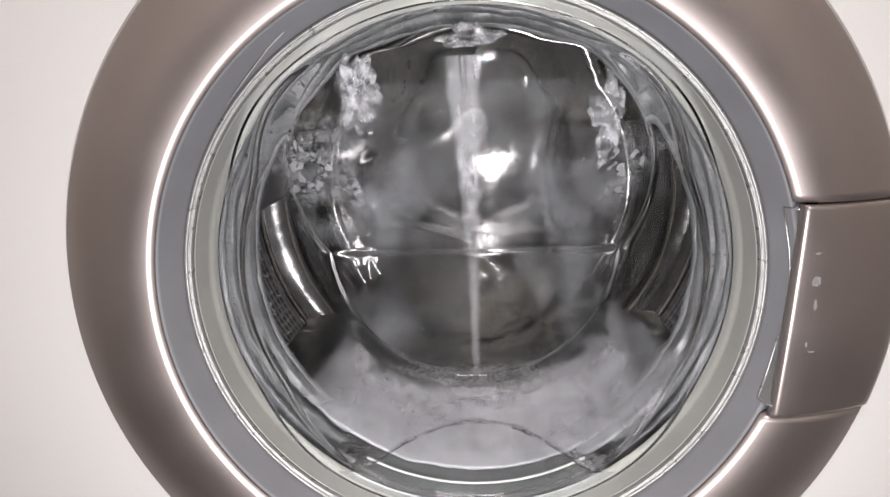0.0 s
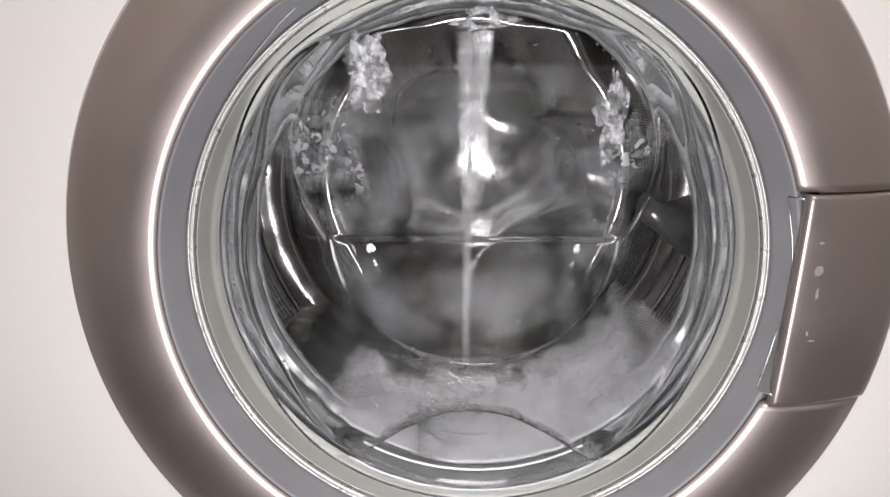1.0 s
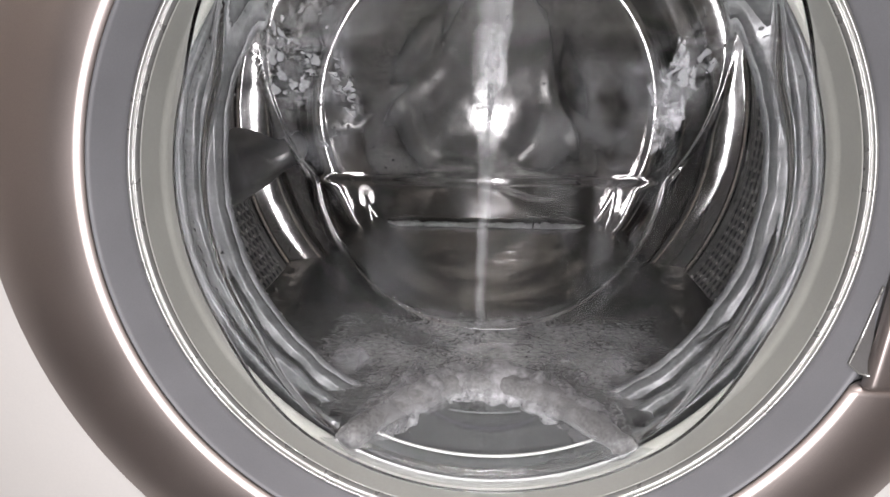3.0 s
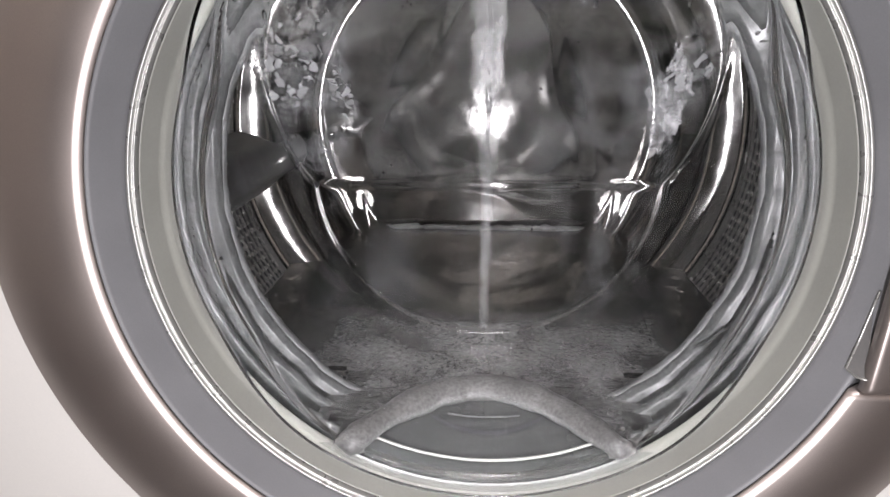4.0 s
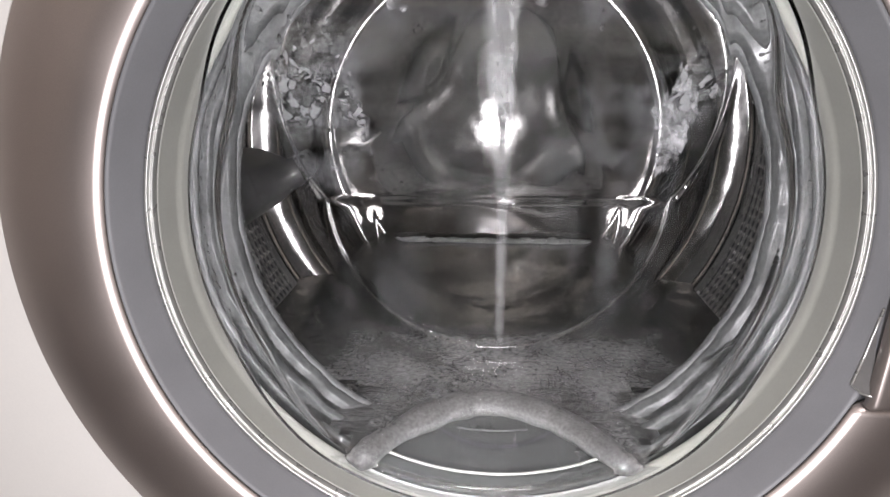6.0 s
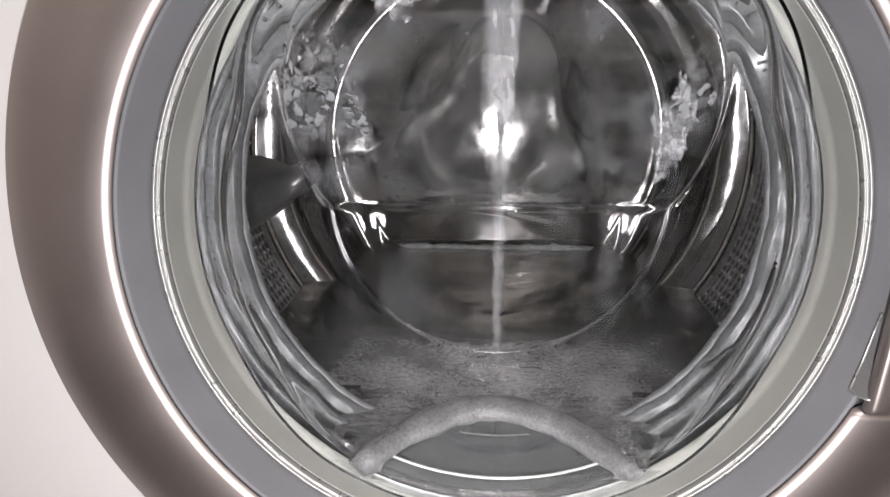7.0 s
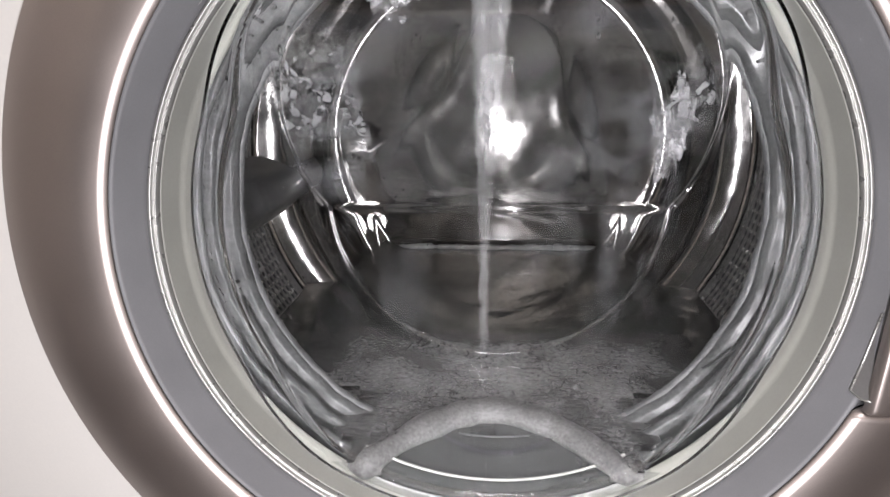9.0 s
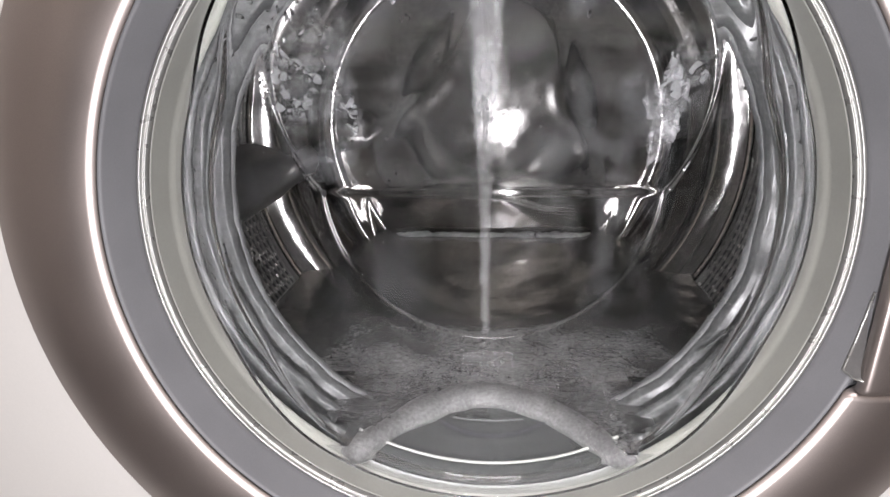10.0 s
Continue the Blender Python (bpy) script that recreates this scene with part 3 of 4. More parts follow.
lathe("tub_wall", [(0.1900, 0.076), (0.275, 0.078), (0.275, 0.52), (0.0001, 0.52)], TUB, tub, n=96)

# ---- water and suds ----
LEVEL = -0.1275


def pool():
    """The wash water's level surface, from the gasket's well into the drum, open where the glass dips into it."""
    step = 0.004
    verts, faces = [], []
    x0, y0 = -0.2, 0.012
    nx, ny = 100, 112
    for j in range(ny + 1):
        for i in range(nx + 1):
            x, y = x0 + i * step, y0 + j * step
            edge = bowl_depth(x, LEVEL) + 0.0012 if math.hypot(x, LEVEL) < 0.1550 else 0.036
            verts.append((x, max(y, edge), LEVEL + 0.0007 * noise.noise(Vector((x * 45, y * 45, 3.1)))))
    for j in range(ny):
        for i in range(nx):
            x, y = x0 + (i + 0.5) * step, y0 + (j + 0.5) * step
            if math.hypot(x, LEVEL) > (0.1495 if y < 0.034 else 0.160 if y < 0.078 else R_DRUM - 0.004) or (0.066 < y < 0.094 and math.hypot(x, LEVEL) > 0.156):
                continue
            if y + 0.6 * step < bowl_depth(x, LEVEL) and math.hypot(x, LEVEL) < 0.1575:
                continue
            k = j * (nx + 1) + i
            faces.append((k, k + 1, k + nx + 2, k + nx + 1))
    ob = mesh_object("wash_water", verts, faces, POOL)
    ob.location = (0, 0, HUB)
    ob.visible_shadow = False
    return tagged(ob, "soapy grey wash water standing in the drum", "water", kind="structure")


pool()


def waterline(z, off, count=60, spread=1.0):
    """Points where the level z meets the outside of the glass."""
    half = math.sqrt(0.1502 ** 2 - z * z) * spread
    pts = []
    for i in range(count + 1):
        x = -half + 2 * half * i / count
        pts.append((x, bowl_depth(x, z) + off, z))
    return pts


def foam_arch(size, seed, mat, lump, label):
    """A roll of suds along the line where the water meets the glass, thicker in the middle and ragged."""
    n = 110
    pts = waterline(LEVEL, 0.003, n, 1.0)
    radii = [size * (0.55 + 0.45 * math.sin(math.pi * i / n) ** 0.6) * min(1.0, 0.3 + min(i, n - i) / 7) * (1 + 0.30 * noise.noise(Vector((i * 0.09, seed, 0)))) for i in range(n + 1)]
    ob = tube("foam_roll", pts, radii, mat, None, n=26, lump=lump, scale=160, flat=0.85)
    if mat == FRESH:
        set_thickness(ob, [min(1.0, 0.25 + min(i, n - i) / 30) for i in range(n + 1) for _ in range(26)])
    ob.location = (0, 0, HUB)
    return tagged(ob, label, "foam")


arch = foam_arch(0.0098, 1.0, SUDS, 0.0005, "grey-white roll of suds along the glass")
swell = foam_arch(0.0160, 9.0, FRESH, 0.0040, "thick fresh roll of suds along the glass")


def arch_bubbles():
    """Single clear bubbles caught along the roll of suds."""
    verts, faces = [], []
    rng = random.Random(41)
    pts = waterline(LEVEL, 0.003, 200)
    for _ in range(70):
        x, y, z = rng.choice(pts[10:-10])
        a = rng.uniform(radians(20), radians(170))
        r = rng.choice((0.0006, 0.0008, 0.0011))
        blob(verts, faces, Vector((x, y - 0.0095 * math.cos(a) * 0.8, z + 0.0085 * math.sin(a))), (r, r, r), AXES)
    ob = mesh_object("arch_bubbles", verts, faces, WATER)
    ob.visible_shadow = False
    ob.location = (0, 0, HUB)
    return tagged(ob, "tiny clear bubbles caught in the suds roll", "bubbles", kind="stuff")


caught = arch_bubbles()


def suds_line():
    """A thin line of suds where the water meets the back of the drum."""
    pts = []
    for i in range(71):
        x = -0.116 + 0.232 * i / 70
        pts.append((x, DRUM_BACK - 0.012 + 0.002 * noise.noise(Vector((i * 0.3, 0, 0))), LEVEL + 0.002))
    radii = [0.0034 * (1 + 0.9 * noise.noise(Vector((i * 0.4, 3, 0)))) * min(1.0, (70 - abs(2 * i - 70)) / 8 + 0.1) for i in range(71)]
    ob = tube("suds_line", pts, radii, SUDS, None, n=10, lump=0.0018, scale=260)
    ob.location = (0, 0, HUB)
    return tagged(ob, "thin white line of suds at the back of the drum", "foam")


back_line = suds_line()


def foam_bank(a0, a1, y0, y1, seed, label):
    """A ragged bank of suds that hugs the underside of the bowl."""
    verts, faces, dens = [], [], []
    na, ny = 110, 30
    for j in range(ny + 1):
        y = y0 + (y1 - y0) * j / ny
        for i in range(na + 1):
            u, v = i / na, j / ny
            a = a0 + (a1 - a0) * u
            q = Vector((math.cos(a) * 5 + seed, y * 30, math.sin(a) * 5))
            r = bowl_radius(y) + 0.0010 + 0.0014 * (1 + noise.noise(q * 2))
            verts.append((r * math.cos(a), y, r * math.sin(a)))
            ragged = 0.16 * noise.noise(q * 1.3) + 0.08 * noise.noise(q * 4)
            e = min(u, 1 - u) * 3.2 + ragged, v * 4 + 0.5, (1 - v) * 2.2 + 2.5 * ragged * (0.5 + v)
            dens.append(max(0.0, min(1.0, 2.2 * min(e))))
    w = na + 1
    for j in range(ny):
        for i in range(na):
            k = j * w + i
            faces.append((k, k + 1, k + 1 + w, k + w))
    ob = mesh_object("foam_bank", verts, faces, BANK)
    set_thickness(ob, dens)
    mod = ob.modifiers.new("body", "SOLIDIFY")
    mod.thickness, mod.offset = 0.0015, 1
    ob.location = (0, 0, HUB)
    return tagged(ob, label, "foam")


bank_a = foam_bank(radians(-140), radians(-40), 0.034, 0.105, 2.0, "churned bank of white suds under the glass")
bank_b = foam_bank(radians(-118), radians(-30), 0.030, 0.120, 7.5, "thin swirl of suds behind the glass")


def churned_water():
    """Water thrown about in the turning drum: a torn, wavy curtain close behind the glass."""
    verts, faces, dens = [], [], []
    nr, na = 34, 120
    for j in range(nr + 1):
        r = 0.004 + 0.150 * j / nr
        for i in range(na):
            a = math.tau * i / na
            x, z = r * math.cos(a), r * math.sin(a)
            y = 0.150 + 0.010 * noise.noise(Vector((x * 14, z * 14, 5.5))) + 0.004 * noise.noise(Vector((x * 50, z * 50, 2.5)))
            verts.append((x, y, z))
            dens.append(max(0.0, min(1.0, (0.135 - r) / 0.05)) * (0.75 + 0.9 * noise.noise(Vector((x * 9, z * 9, 0.4)))))
    for j in range(nr):
        for i in range(na):
            i2 = (i + 1) % na
            faces.append((j * na + i, j * na + i2, (j + 1) * na + i2, (j + 1) * na + i))
    ob = set_thickness(mesh_object("churned_water", verts, faces, MIST), dens)
    ob.location = (0, 0, HUB)
    return tagged(ob, "torn grey curtain of churning wash water", "water")


curtain = churned_water()


def spray():
    """Drops flung about in the drum while it turns."""
    verts, faces = [], []
    rng = random.Random(17)
    for _ in range(240):
        a, r = rng.uniform(0, math.tau), 0.14 * math.sqrt(rng.random())
        k = rng.uniform(0.0004, 0.0014)
        blob(verts, faces, Vector((r * math.cos(a), rng.uniform(0.131, 0.175), r * math.sin(a))), (k, k, k * rng.uniform(1.0, 2.2)), AXES)
    ob = mesh_object("water_spray", verts, faces, WATER)
    ob.visible_shadow = False
    ob.location = (0, 0, HUB)
    return tagged(ob, "clear drops flung about in the turning drum", "water drops", kind="stuff")


flung = spray()


def well_water():
    """The milky water that stands against the glass below its level."""
    verts, faces, dens = [], [], []
    na, ny = 80, 36
    mouth = [(0.1552, 0.0150), (0.1515, 0.0154), (0.1490, 0.0170)]
    profile = mouth + [(bowl_radius(0.019 + 0.069 * k / ny) + 0.0045, 0.019 + 0.069 * k / ny) for k in range(ny - 2)]
    for r, y in profile:
        c = min(1.0, -LEVEL / r)
        half = math.acos(c)
        for i in range(na + 1):
            a = -math.pi / 2 + half * (2 * i / na - 1)
            verts.append((r * math.cos(a), y, r * math.sin(a)))
            dens.append(0.5 if r > 0.1488 else 1.0)
    w = na + 1
    for j in range(ny):
        for i in range(na):
            k = j * w + i
            faces.append((k, k + 1, k + 1 + w, k + w))
    ob = set_thickness(mesh_object("well_water", verts, faces, MILKY), dens)
    ob.location = (0, 0, HUB)
    return tagged(ob, "milky grey water in the gasket well", "water", kind="structure")


well_water()


def bubble_film():
    """Fine bubbles that float in a film on the water close to the glass."""
    verts, faces, dens = [], [], []
    nx, ny = 120, 44
    wide = 0.150

    def place(i, j):
        return -wide + 2 * wide * i / nx, 0.014 + 0.190 * j / ny

    for j in range(ny + 1):
        for i in range(nx + 1):
            x, y = place(i, j)
            y = max(y, bowl_depth(x, LEVEL) + 0.0012)
            verts.append((x, y, LEVEL + 0.0012 + 0.0006 * noise.noise(Vector((x * 60, y * 60, 1)))))
            reach = 0.72 + 0.28 * noise.noise(Vector((x * 26, 2.0, y * 20)))
            e = min(1.0, 3.0 * max(0.0, 1.5 - abs(x) / 0.105) * reach, 7 * (1 - j / ny) * reach) if y > 0.09 else min(1.0, max(0.0, (0.092 - abs(x)) / 0.02))
            dens.append(max(0.0, e * (1.0 + 0.45 * noise.noise(Vector((x * 22, y * 22, 4))))))
    w = nx + 1
    for j in range(ny):
        for i in range(nx):
            x, y = place(i + 0.5, j + 0.5)
            if y + 0.0022 < bowl_depth(x, LEVEL) or (y < 0.094 and math.hypot(x, LEVEL) > (0.1515 if y < 0.034 else 0.160 if y < 0.066 else 0.156)):
                continue
            k = j * w + i
            faces.append((k, k + 1, k + 1 + w, k + w))
    ob = set_thickness(mesh_object("bubble_film", verts, faces, FILM), dens)
    ob.location = (0, 0, HUB)
    return tagged(ob, "grey film of fine bubbles on the water", "foam", kind="stuff")


bubble_film()


def wet_film():
    """A thin mottled film of suds and runs on the back of the glass slope and end."""
    verts, faces, dens = [], [], []
    nx, nz = 110, 110
    index = {}
    for j in range(nz + 1):
        for i in range(nx + 1):
            x, z = -0.125 + 0.25 * i / nx, -0.10 + 0.215 * j / nz
            if math.hypot(x, z) > 0.128:
                continue
            index[i, j] = len(verts)
            q = Vector((x, bowl_depth(x, z), z)) + glass_normal(x, z) * 0.0012
            verts.append(tuple(q))
            side = min(1.0, max(0.0, (abs(x + 0.01) - 0.015) / 0.06))
            patch = 5.0 * math.exp(-((x + 0.093) / 0.020) ** 2 - ((z - 0.062) / 0.034) ** 2) * max(0.0, 0.35 + noise.noise(Vector((x * 90, z * 60, 3.0))))
            dens.append((0.25 + patch + 1.0 * side) * min(1.0, (0.128 - math.hypot(x, z)) / 0.012) * (1.0 if z > 0 else 0.45))
    for j in range(nz):
        for i in range(nx):
            k = [(i, j), (i + 1, j), (i + 1, j + 1), (i, j + 1)]
            if all(q in index for q in k):
                faces.append(tuple(index[q] for q in k))
    ob = set_thickness(mesh_object("wet_film", verts, faces, HAZE), dens)
    ob.location = (0, 0, HUB)
    return tagged(ob, "thin mottled film of suds on the glass", "foam", kind="stuff")


def bubbles():
    verts, faces = [], []
    rng = random.Random(5)
    while len(faces) < 260 * 32:
        x, y = rng.uniform(-0.095, 0.095), rng.uniform(0.03, 0.15)
        if y < bowl_depth(x, LEVEL) + 0.003:
            continue
        r = rng.choice((0.0005, 0.0006, 0.0008, 0.0013))
        blob(verts, faces, Vector((x, y, LEVEL + 0.0016)), (r, r, r * 0.8), AXES)
    ob = mesh_object("bubbles", verts, faces, WATER)
    ob.visible_shadow = False
    ob.location = (0, 0, HUB)
    return tagged(ob, "tiny clear bubbles scattered on the water", "bubbles", kind="stuff")


bubbles()


def glass_normal(x, z):
    e = 0.0008
    return Vector((-(bowl_depth(x + e, z) - bowl_depth(x - e, z)) / (2 * e), 1.0, -(bowl_depth(x, z + e) - bowl_depth(x, z - e)) / (2 * e))).normalized()


def droplets(count, seed, xr, zr, big, label):
    """Drops and runs that cling to the back of the glass."""
    verts, faces = [], []
    rng = random.Random(seed)
    for _ in range(count):
        x, z = rng.uniform(*xr), rng.uniform(*zr)
        if math.hypot(x, z) > 0.140:
            continue
        n = glass_normal(x, z)
        down = (Vector((0, 0, -1)) - n * n.dot(Vector((0, 0, -1)))).normalized()
        side = n.cross(down)
        r = big * rng.uniform(0.25, 1.0) ** 1.6
        blob(verts, faces, Vector((x, bowl_depth(x, z), z)) + n * r * 0.15, (r * rng.uniform(0.6, 1.1), r * rng.uniform(0.9, 2.2), r * 0.5), (side, down, n), 5, 10)
    ob = mesh_object("water_drops", verts, faces, WATER)
    ob.visible_shadow = False
    ob.location = (0, 0, HUB)
    return tagged(ob, label, "water drops", kind="stuff")


droplets(130, 3, (-0.120, -0.072), (0.020, 0.100), 0.0017, "clear drops and runs clinging to the glass")
droplets(150, 4, (-0.10, 0.11), (0.0, 0.105), 0.0011, "fine drops scattered over the glass")
droplets(120, 8, (-0.145, 0.145), (-0.11, 0.0), 0.0010, "fine drops scattered over the glass")


wet_film()


def clinging_patch(x0, x1, z0, z1, label):
    """A patch of suds water that clings to the glass in ragged pools, running down at its lower edge."""
    verts, faces, dens = [], [], []
    nx, nz = 50, 80
    for j in range(nz + 1):
        for i in range(nx + 1):
            u, v = i / nx, j / nz
            x, z = x0 + (x1 - x0) * u + 0.010 * v * v, z0 + (z1 - z0) * v
            k = math.hypot(x, z)
            if k > 0.143:
                x, z = x * 0.143 / k, z * 0.143 / k
            verts.append(tuple(Vector((x, bowl_depth(x, z), z)) + glass_normal(x, z) * 0.0016))
            ragged = 0.5 * noise.noise(Vector((x * 60, z * 25, 7.0)))
            dens.append(max(0.0, min(1.0, 3.2 * (min(u, 1 - u) * 2 + ragged), 3.0 * (v + ragged), 4.0 * (1 - v) + ragged)))
    w = nx + 1
    for j in range(nz):
        for i in range(nx):
            k = j * w + i
            faces.append((k, k + 1, k + 1 + w, k + w))
    ob = set_thickness(mesh_object("clinging_suds", verts, faces, CRACKLE), dens)
    ob.location = (0, 0, HUB)
    return tagged(ob, label, "foam", kind="stuff")


clinging_patch(-0.124, -0.070, 0.026, 0.104, "crackled pools of suds water clinging to the glass")
clinging_patch(0.083, 0.112, 0.012, 0.090, "bright run of suds water clinging to the glass")


def stream():
    """Recirculated water: a sheet that runs down the sloping glass, and the strand that drops from its edge."""
    thing = tagged(empty("water_stream"), "clear recirculation water running down behind the glass", "water")
    verts, faces, dens = [], [], []
    nz, nx = 80, 18
    for j in range(nz + 1):
        v = j / nz
        z = 0.128 - 0.130 * v
        half = 0.0105 - 0.0055 * v
        for i in range(nx + 1):
            u = 2 * i / nx - 1
            x = u * half + 0.0006 * math.sin(j * 0.5)
            y = bowl_depth(x, min(z, 0.118)) + 0.0018 + 0.0016 * (1 - u * u) + 0.0008 * noise.noise(Vector((x * 260, z * 70, 0)))
            verts.append((x, y, z))
            dens.append(min(1.0, 3.5 * (1 - abs(u))) * (1.15 - 0.3 * v))
    w = nx + 1
    for j in range(nz):
        for i in range(nx):
            k = j * w + i
            faces.append((k, k + 1, k + 1 + w, k + w))
    set_thickness(mesh_object("running_sheet", verts, faces, RUN, thing), dens)
    pts = [(0.0005 * math.sin(i * 0.35), bowl_depth(0, 0.128 - 0.131 * i / 60) + 0.0035, 0.128 - 0.131 * i / 60) for i in range(61)]
    core = tube("running_strand", pts, [0.0015 + 0.0003 * math.sin(i * 0.37) for i in range(61)], WATER, thing, n=10, lump=0.0005, scale=170, ref=(1.0, 0.0, 0.0))
    pts = [(0.0005 * math.sin(i * 0.6), 0.1255 + 0.0004 * i, -0.002 - 0.122 * i / 50) for i in range(51)]
    strand = tube("falling_strand", pts, [0.0042 - 0.0012 * i / 50 + 0.0004 * math.sin(i * 1.1) for i in range(51)], RUN, thing, n=10, lump=0.0010, scale=150, ref=(1.0, 0.0, 0.0))
    set_thickness(strand, [0.5] * len(strand.data.vertices))
    core.visible_shadow = False
    return thing


jet = stream()


def splash(centre, size, seed, label):
    """A clump of aerated water that clings near the top of the gasket: lumps run together."""
    verts, faces = [], []
    c = Vector(centre)
    blob(verts, faces, Vector(), (1.0, 1.0, 1.0), AXES, 40, 56)
    out = []
    for v in verts:
        d = Vector(v)
        k = 1.0 + 0.75 * noise.noise(d * 1.6 + Vector((seed, 0, 0))) + 0.40 * noise.noise(d * 4.0 + Vector((0, seed, 0))) + 0.22 * noise.noise(d * 9.0)
        out.append((c.x + d.x * k * size[0], c.y + d.y * k * size[1], c.z + d.z * k * size[2]))
    verts = out
    ob = set_thickness(mesh_object("water_splash", verts, faces, SPLASH), [1.0] * len(verts))
    ob.location = (0, 0, HUB)
    return tagged(ob, label, "water")


splash_a = splash((-0.068, 0.055, 0.112), (0.012, 0.008, 0.016), 21, "white splash of water clinging under the gasket")
# The second splash's white colour stands in for torch glints on wet glass.
splash_glint = splash((0.091, 0.082, 0.088), (0.009, 0.006, 0.020), 22, "splash of water beside the glass slope, white in place of torch glints")
splash_c = splash((0.004, 0.050, 0.140), (0.014, 0.008, 0.006), 23, "white spray of water under the gasket")


def gasket_drops():
    verts, faces = [], []
    rng = random.Random(31)
    for _ in range(420):
        r, y = rng.choice(((0.1552, 0.0375), (0.1532, 0.0515), (0.1496, 0.0660), (0.1480, 0.0690)))
        a = rng.uniform(radians(-40), radians(220))
        k = rng.uniform(0.0004, 0.0012)
        blob(verts, faces, Vector((r * math.cos(a), y + rng.uniform(-0.001, 0.001), r * math.sin(a))), (k, k * 0.8, k), AXES)
    ob = mesh_object("gasket_drops", verts, faces, WATER)
    ob.visible_shadow = False
    ob.location = (0, 0, HUB)
    return tagged(ob, "clear drops beaded along the gasket folds", "water drops", kind="stuff")


gasket_drops()
tube("seam", [(0.121, 0.060, -0.090), (0.127, 0.059, -0.086), (0.133, 0.056, -0.078), (0.138, 0.053, -0.074)], [0.0006, 0.0009, 0.0007, 0.0005], RUBBER, gasket, "moulded seam in the rubber", n=8)


def well_details():
    """Low in the gasket's well: a dark drain slot, and two tubes added as glints."""
    verts, faces = [], []
    n = 40
    for i in range(n + 1):
        u = 2 * i / n - 1
        a = -math.pi / 2 + 0.02 + radians(23) * u
        front = 0.064 - 0.022 * (1 - u * u)
        back = front + 0.0006 + 0.0022 * (1 - u * u)
        for y in (front, back):
            r = bowl_radius(y) + 0.0032
            verts.append((r * math.cos(a), y, r * math.sin(a)))
    faces = [(2 * i, 2 * i + 1, 2 * i + 3, 2 * i + 2) for i in range(n)]
    mesh_object("drain_slot", verts, faces, TUB, gasket, "dark drain slot under the water")
    # The glass rim's highlight and a light arc behind it, added as thin tubes.
    for y, r, first, last, size, mat, label in ((0.0240, bowl_radius(0.024) + 0.0020, -120, -60, 0.0009, RIM_GLINT, "pale tube standing in for the glass rim's highlight"), (0.054, bowl_radius(0.054) + 0.0026, -99, -81, 0.0006, RUBBER_LIP, "thin tube standing in for a light arc in the gasket well")):
        tube("lower_glint", [(r * math.cos(a), y, r * math.sin(a)) for a in [radians(first + (last - first) * i / 60) for i in range(61)]], size, mat, gasket, label, n=12, ref=(0.0, 1.0, 0.0))


well_details()


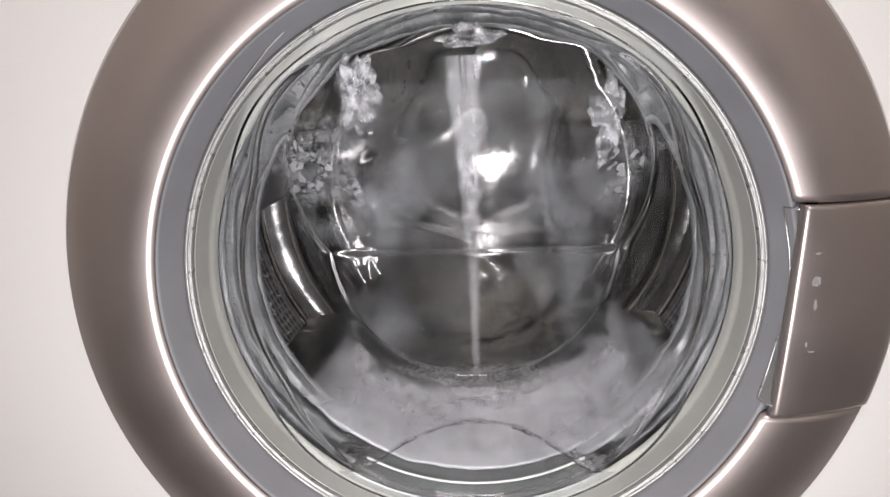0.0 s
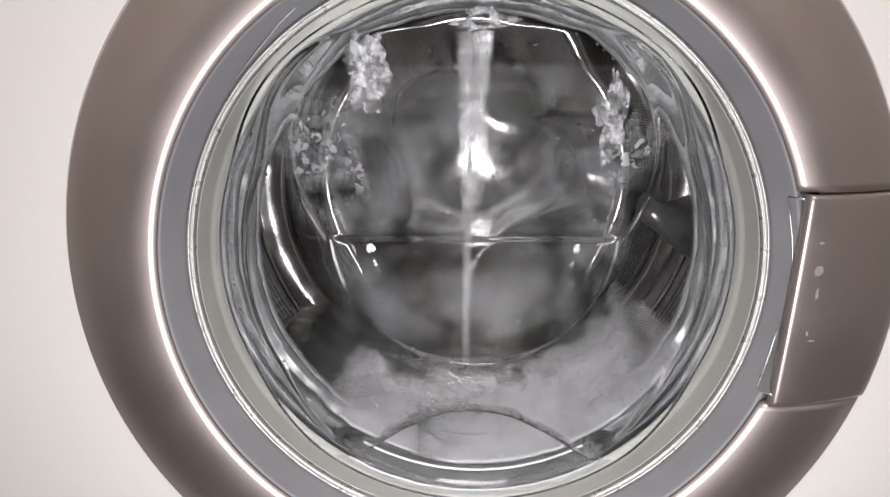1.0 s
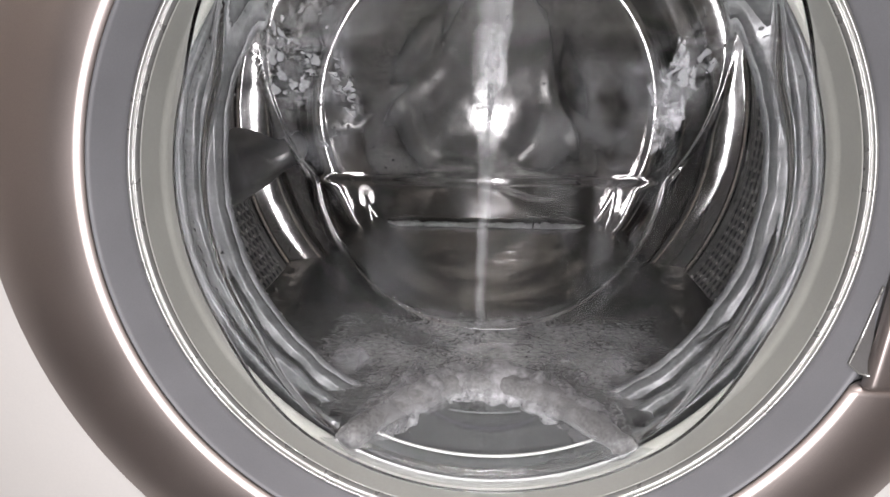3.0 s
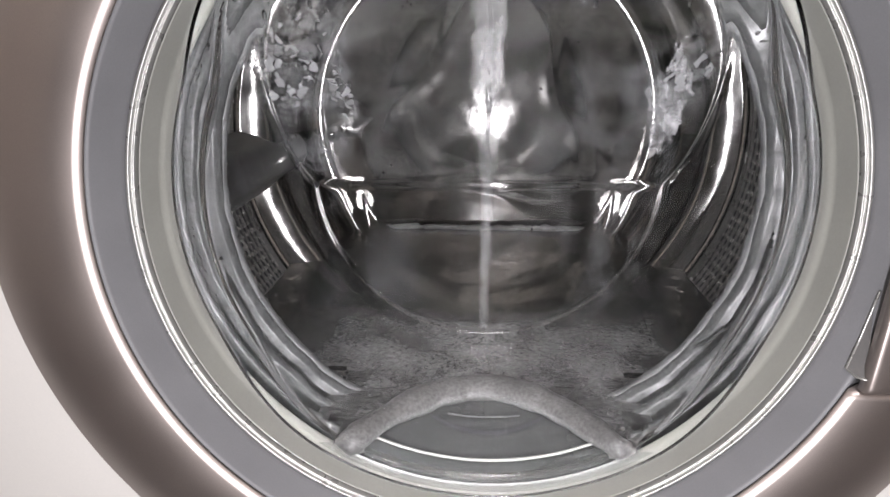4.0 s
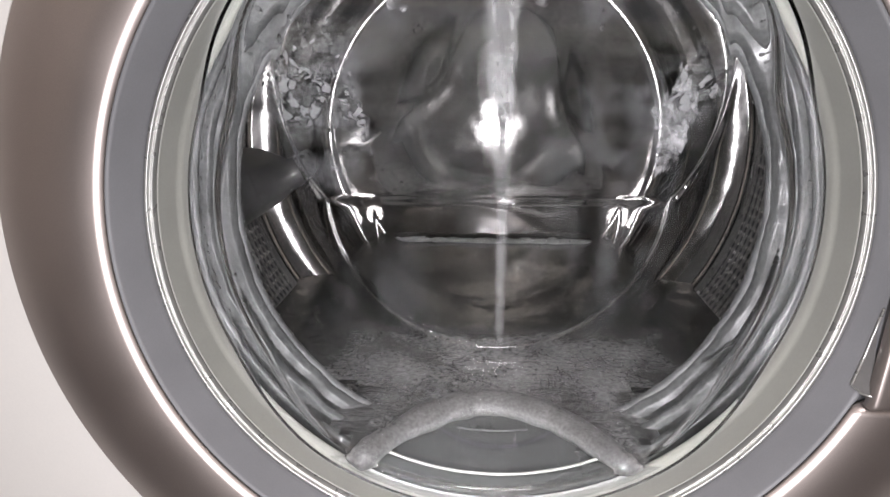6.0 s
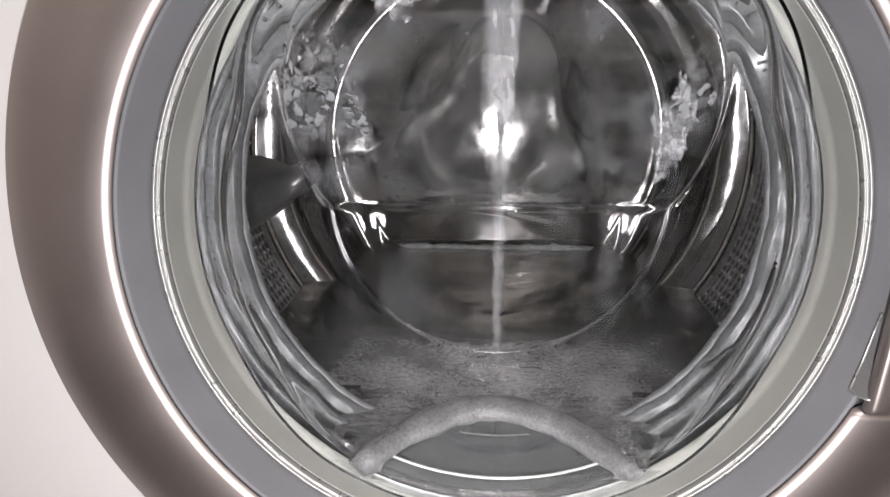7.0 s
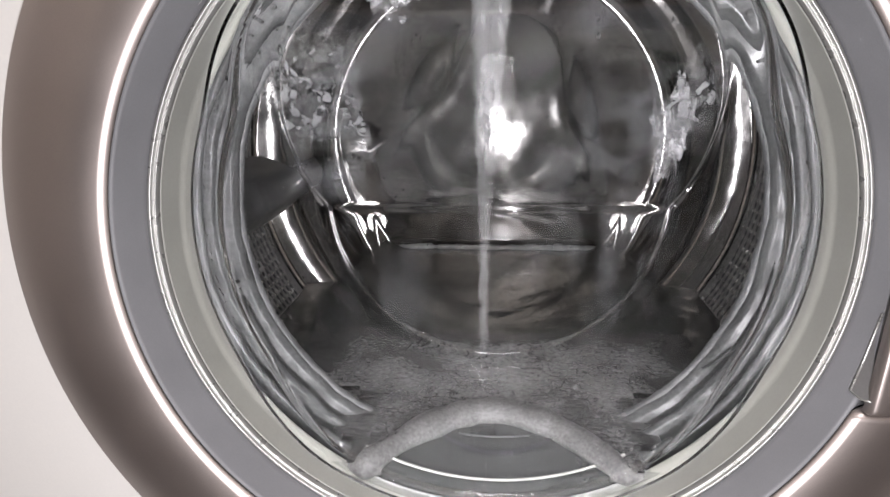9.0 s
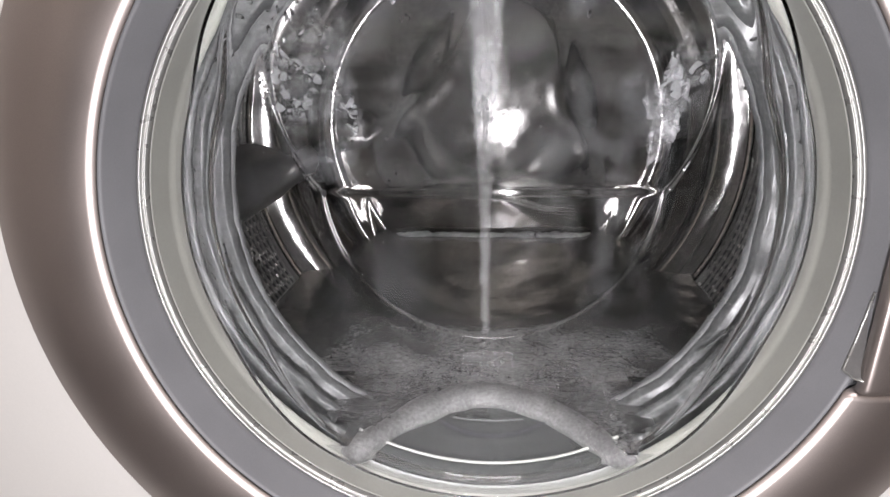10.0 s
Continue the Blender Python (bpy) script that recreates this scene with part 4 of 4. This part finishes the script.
# ---- what moves ----
def motions():
    # the drum tumbles, slows and stands from 1.8 s on
    rows, angle = [], 0.0
    steps = []
    for i in range(101):
        t = i / 10
        speed = 300.0 if t < 1.2 else max(0.0, 300.0 * (1.8 - t) / 0.6)
        steps.append((t, angle))
        angle += speed * 0.1
    total = steps[-1][1]
    walk(drum, [(t, pose(0, 0, HUB, -TILTED, 0, 0) @ pose(0, 0, 0, 0, a - total, 0)) for t, a in steps if t <= 2.0 or t == 10.0])
    # suds rock with the churning water, then settle
    walk(bank_a, [(t, pose(0, 0, HUB + dz, 0, a, 0)) for t, dz, a in
                  ((0.0, 0.002, 4), (0.3, -0.004, -8), (0.6, -0.008, 4), (0.9, -0.004, -8), (1.2, 0.0, 7), (1.5, -0.003, -8), (1.8, -0.008, 5), (2.1, -0.012, 0), (2.5, -0.022, 0), (3.2, -0.038, 0), (4.5, -0.065, 0), (10.0, -0.075, 0))])
    walk(bank_b, [(t, pose(0, 0, HUB + dz, 0, a, 0)) for t, dz, a in
                  ((0.0, -0.004, -8), (0.2, -0.002, 4), (0.4, 0.004, 16), (0.6, -0.003, -4), (0.8, 0.004, 12), (1.0, 0.0, -10), (1.2, 0.008, 14), (1.4, 0.0, -6), (1.7, -0.006, 8), (2.0, -0.020, -3), (2.4, -0.045, 0), (3.2, -0.070, 0), (10.0, -0.080, 0))])
    walk(swell, [(t, pose(0, max(0.0, -dz) * 2, HUB + dz, 0, a, 0)) for t, dz, a in
                 ((0.0, -0.016, 3), (0.6, -0.014, -4), (1.2, -0.014, 4), (1.7, -0.004, -4), (2.1, 0.003, 2), (2.6, 0.001, 0), (3.2, -0.005, 0), (4.5, -0.020, 0), (10.0, -0.026, 0))])
    # the curtain of water swings round with the drum and falls when it stops
    walk(curtain, [(t, pose(0, 0, HUB + dz, 0, a, 0)) for t, dz, a in
                   ((0.0, 0.0, 0), (0.2, 0.004, 45), (0.4, 0.0, 95), (0.6, 0.004, 140), (0.8, -0.004, 190), (1.0, 0.0, 235), (1.2, -0.010, 280), (1.4, -0.035, 310), (1.6, -0.100, 330), (1.8, -0.190, 340), (2.1, -0.290, 345), (10.0, -0.300, 345))])
    walk(flung, [(t, pose(0, 0, HUB + dz, 0, a * 1.15, 0)) for t, dz, a in
                   ((0.0, 0.0, 0), (0.2, 0.004, 45), (0.4, 0.0, 95), (0.6, 0.004, 140), (0.8, -0.004, 190), (1.0, 0.0, 235), (1.2, -0.010, 280), (1.4, -0.035, 310), (1.6, -0.100, 330), (1.8, -0.190, 340), (2.1, -0.290, 345), (10.0, -0.300, 345))])
    walk(arch, [(t, pose(0, max(0.0, -dz - 0.004) * 2, HUB + dz, 0, 0, 0)) for t, dz in ((0.0, -0.014), (1.5, -0.012), (2.0, 0.001), (2.6, 0.001), (4.5, 0.0), (7.5, -0.002), (10.0, -0.004))])
    walk(caught, [(t, pose(0, max(0.0, -dz - 0.004) * 2, HUB + dz, 0, 0, 0)) for t, dz in ((0.0, -0.020), (1.5, -0.016), (2.2, -0.002), (3.2, 0.0), (4.5, 0.0), (7.5, -0.002), (10.0, -0.004))])
    walk(back_line, [(t, pose(0, 0, HUB + dz, 0, 0, 0)) for t, dz in ((0.0, -0.03), (1.5, -0.02), (2.0, 0.0), (10.0, 0.0))])
    # splashes shake in the churn, then hang still
    walk(splash_a, [(t, pose(0, 0, HUB + dz, 0, a, 0)) for t, dz, a in ((0.0, 0.0, 0), (0.3, 0.004, 3), (0.6, -0.006, -6), (0.9, 0.003, 2), (1.2, -0.004, -4), (1.6, -0.010, -5), (2.0, 0.004, 6), (2.5, 0.010, 8), (10.0, 0.009, 8))])
    walk(splash_glint, [(t, pose(0, 0, HUB + dz, 0, a, 0)) for t, dz, a in ((0.0, 0.0, 0), (0.4, 0.010, -5), (0.8, 0.0, -2), (1.2, -0.012, 2), (1.6, -0.022, 6), (2.0, -0.034, 4), (2.6, -0.036, 4), (10.0, -0.037, 4))])
    walk(splash_c, [(t, pose(dx, 0, HUB, 0, 0, 0)) for t, dx in ((0.0, 0.0), (0.5, -0.004), (1.0, 0.003), (1.5, -0.003), (2.5, 0.002), (5.0, 0.0), (10.0, 0.001))])
    # the stream sways and shivers
    walk(jet, [(i / 10, pose(0.0015 * math.sin(i * 0.9), 0.0006 * math.sin(i * 1.7), HUB + 0.004 * math.sin(i * 2.1), 0, 0.5 * math.sin(i * 1.3), 3 * math.sin(i * 2.6))) for i in range(101)])


motions()
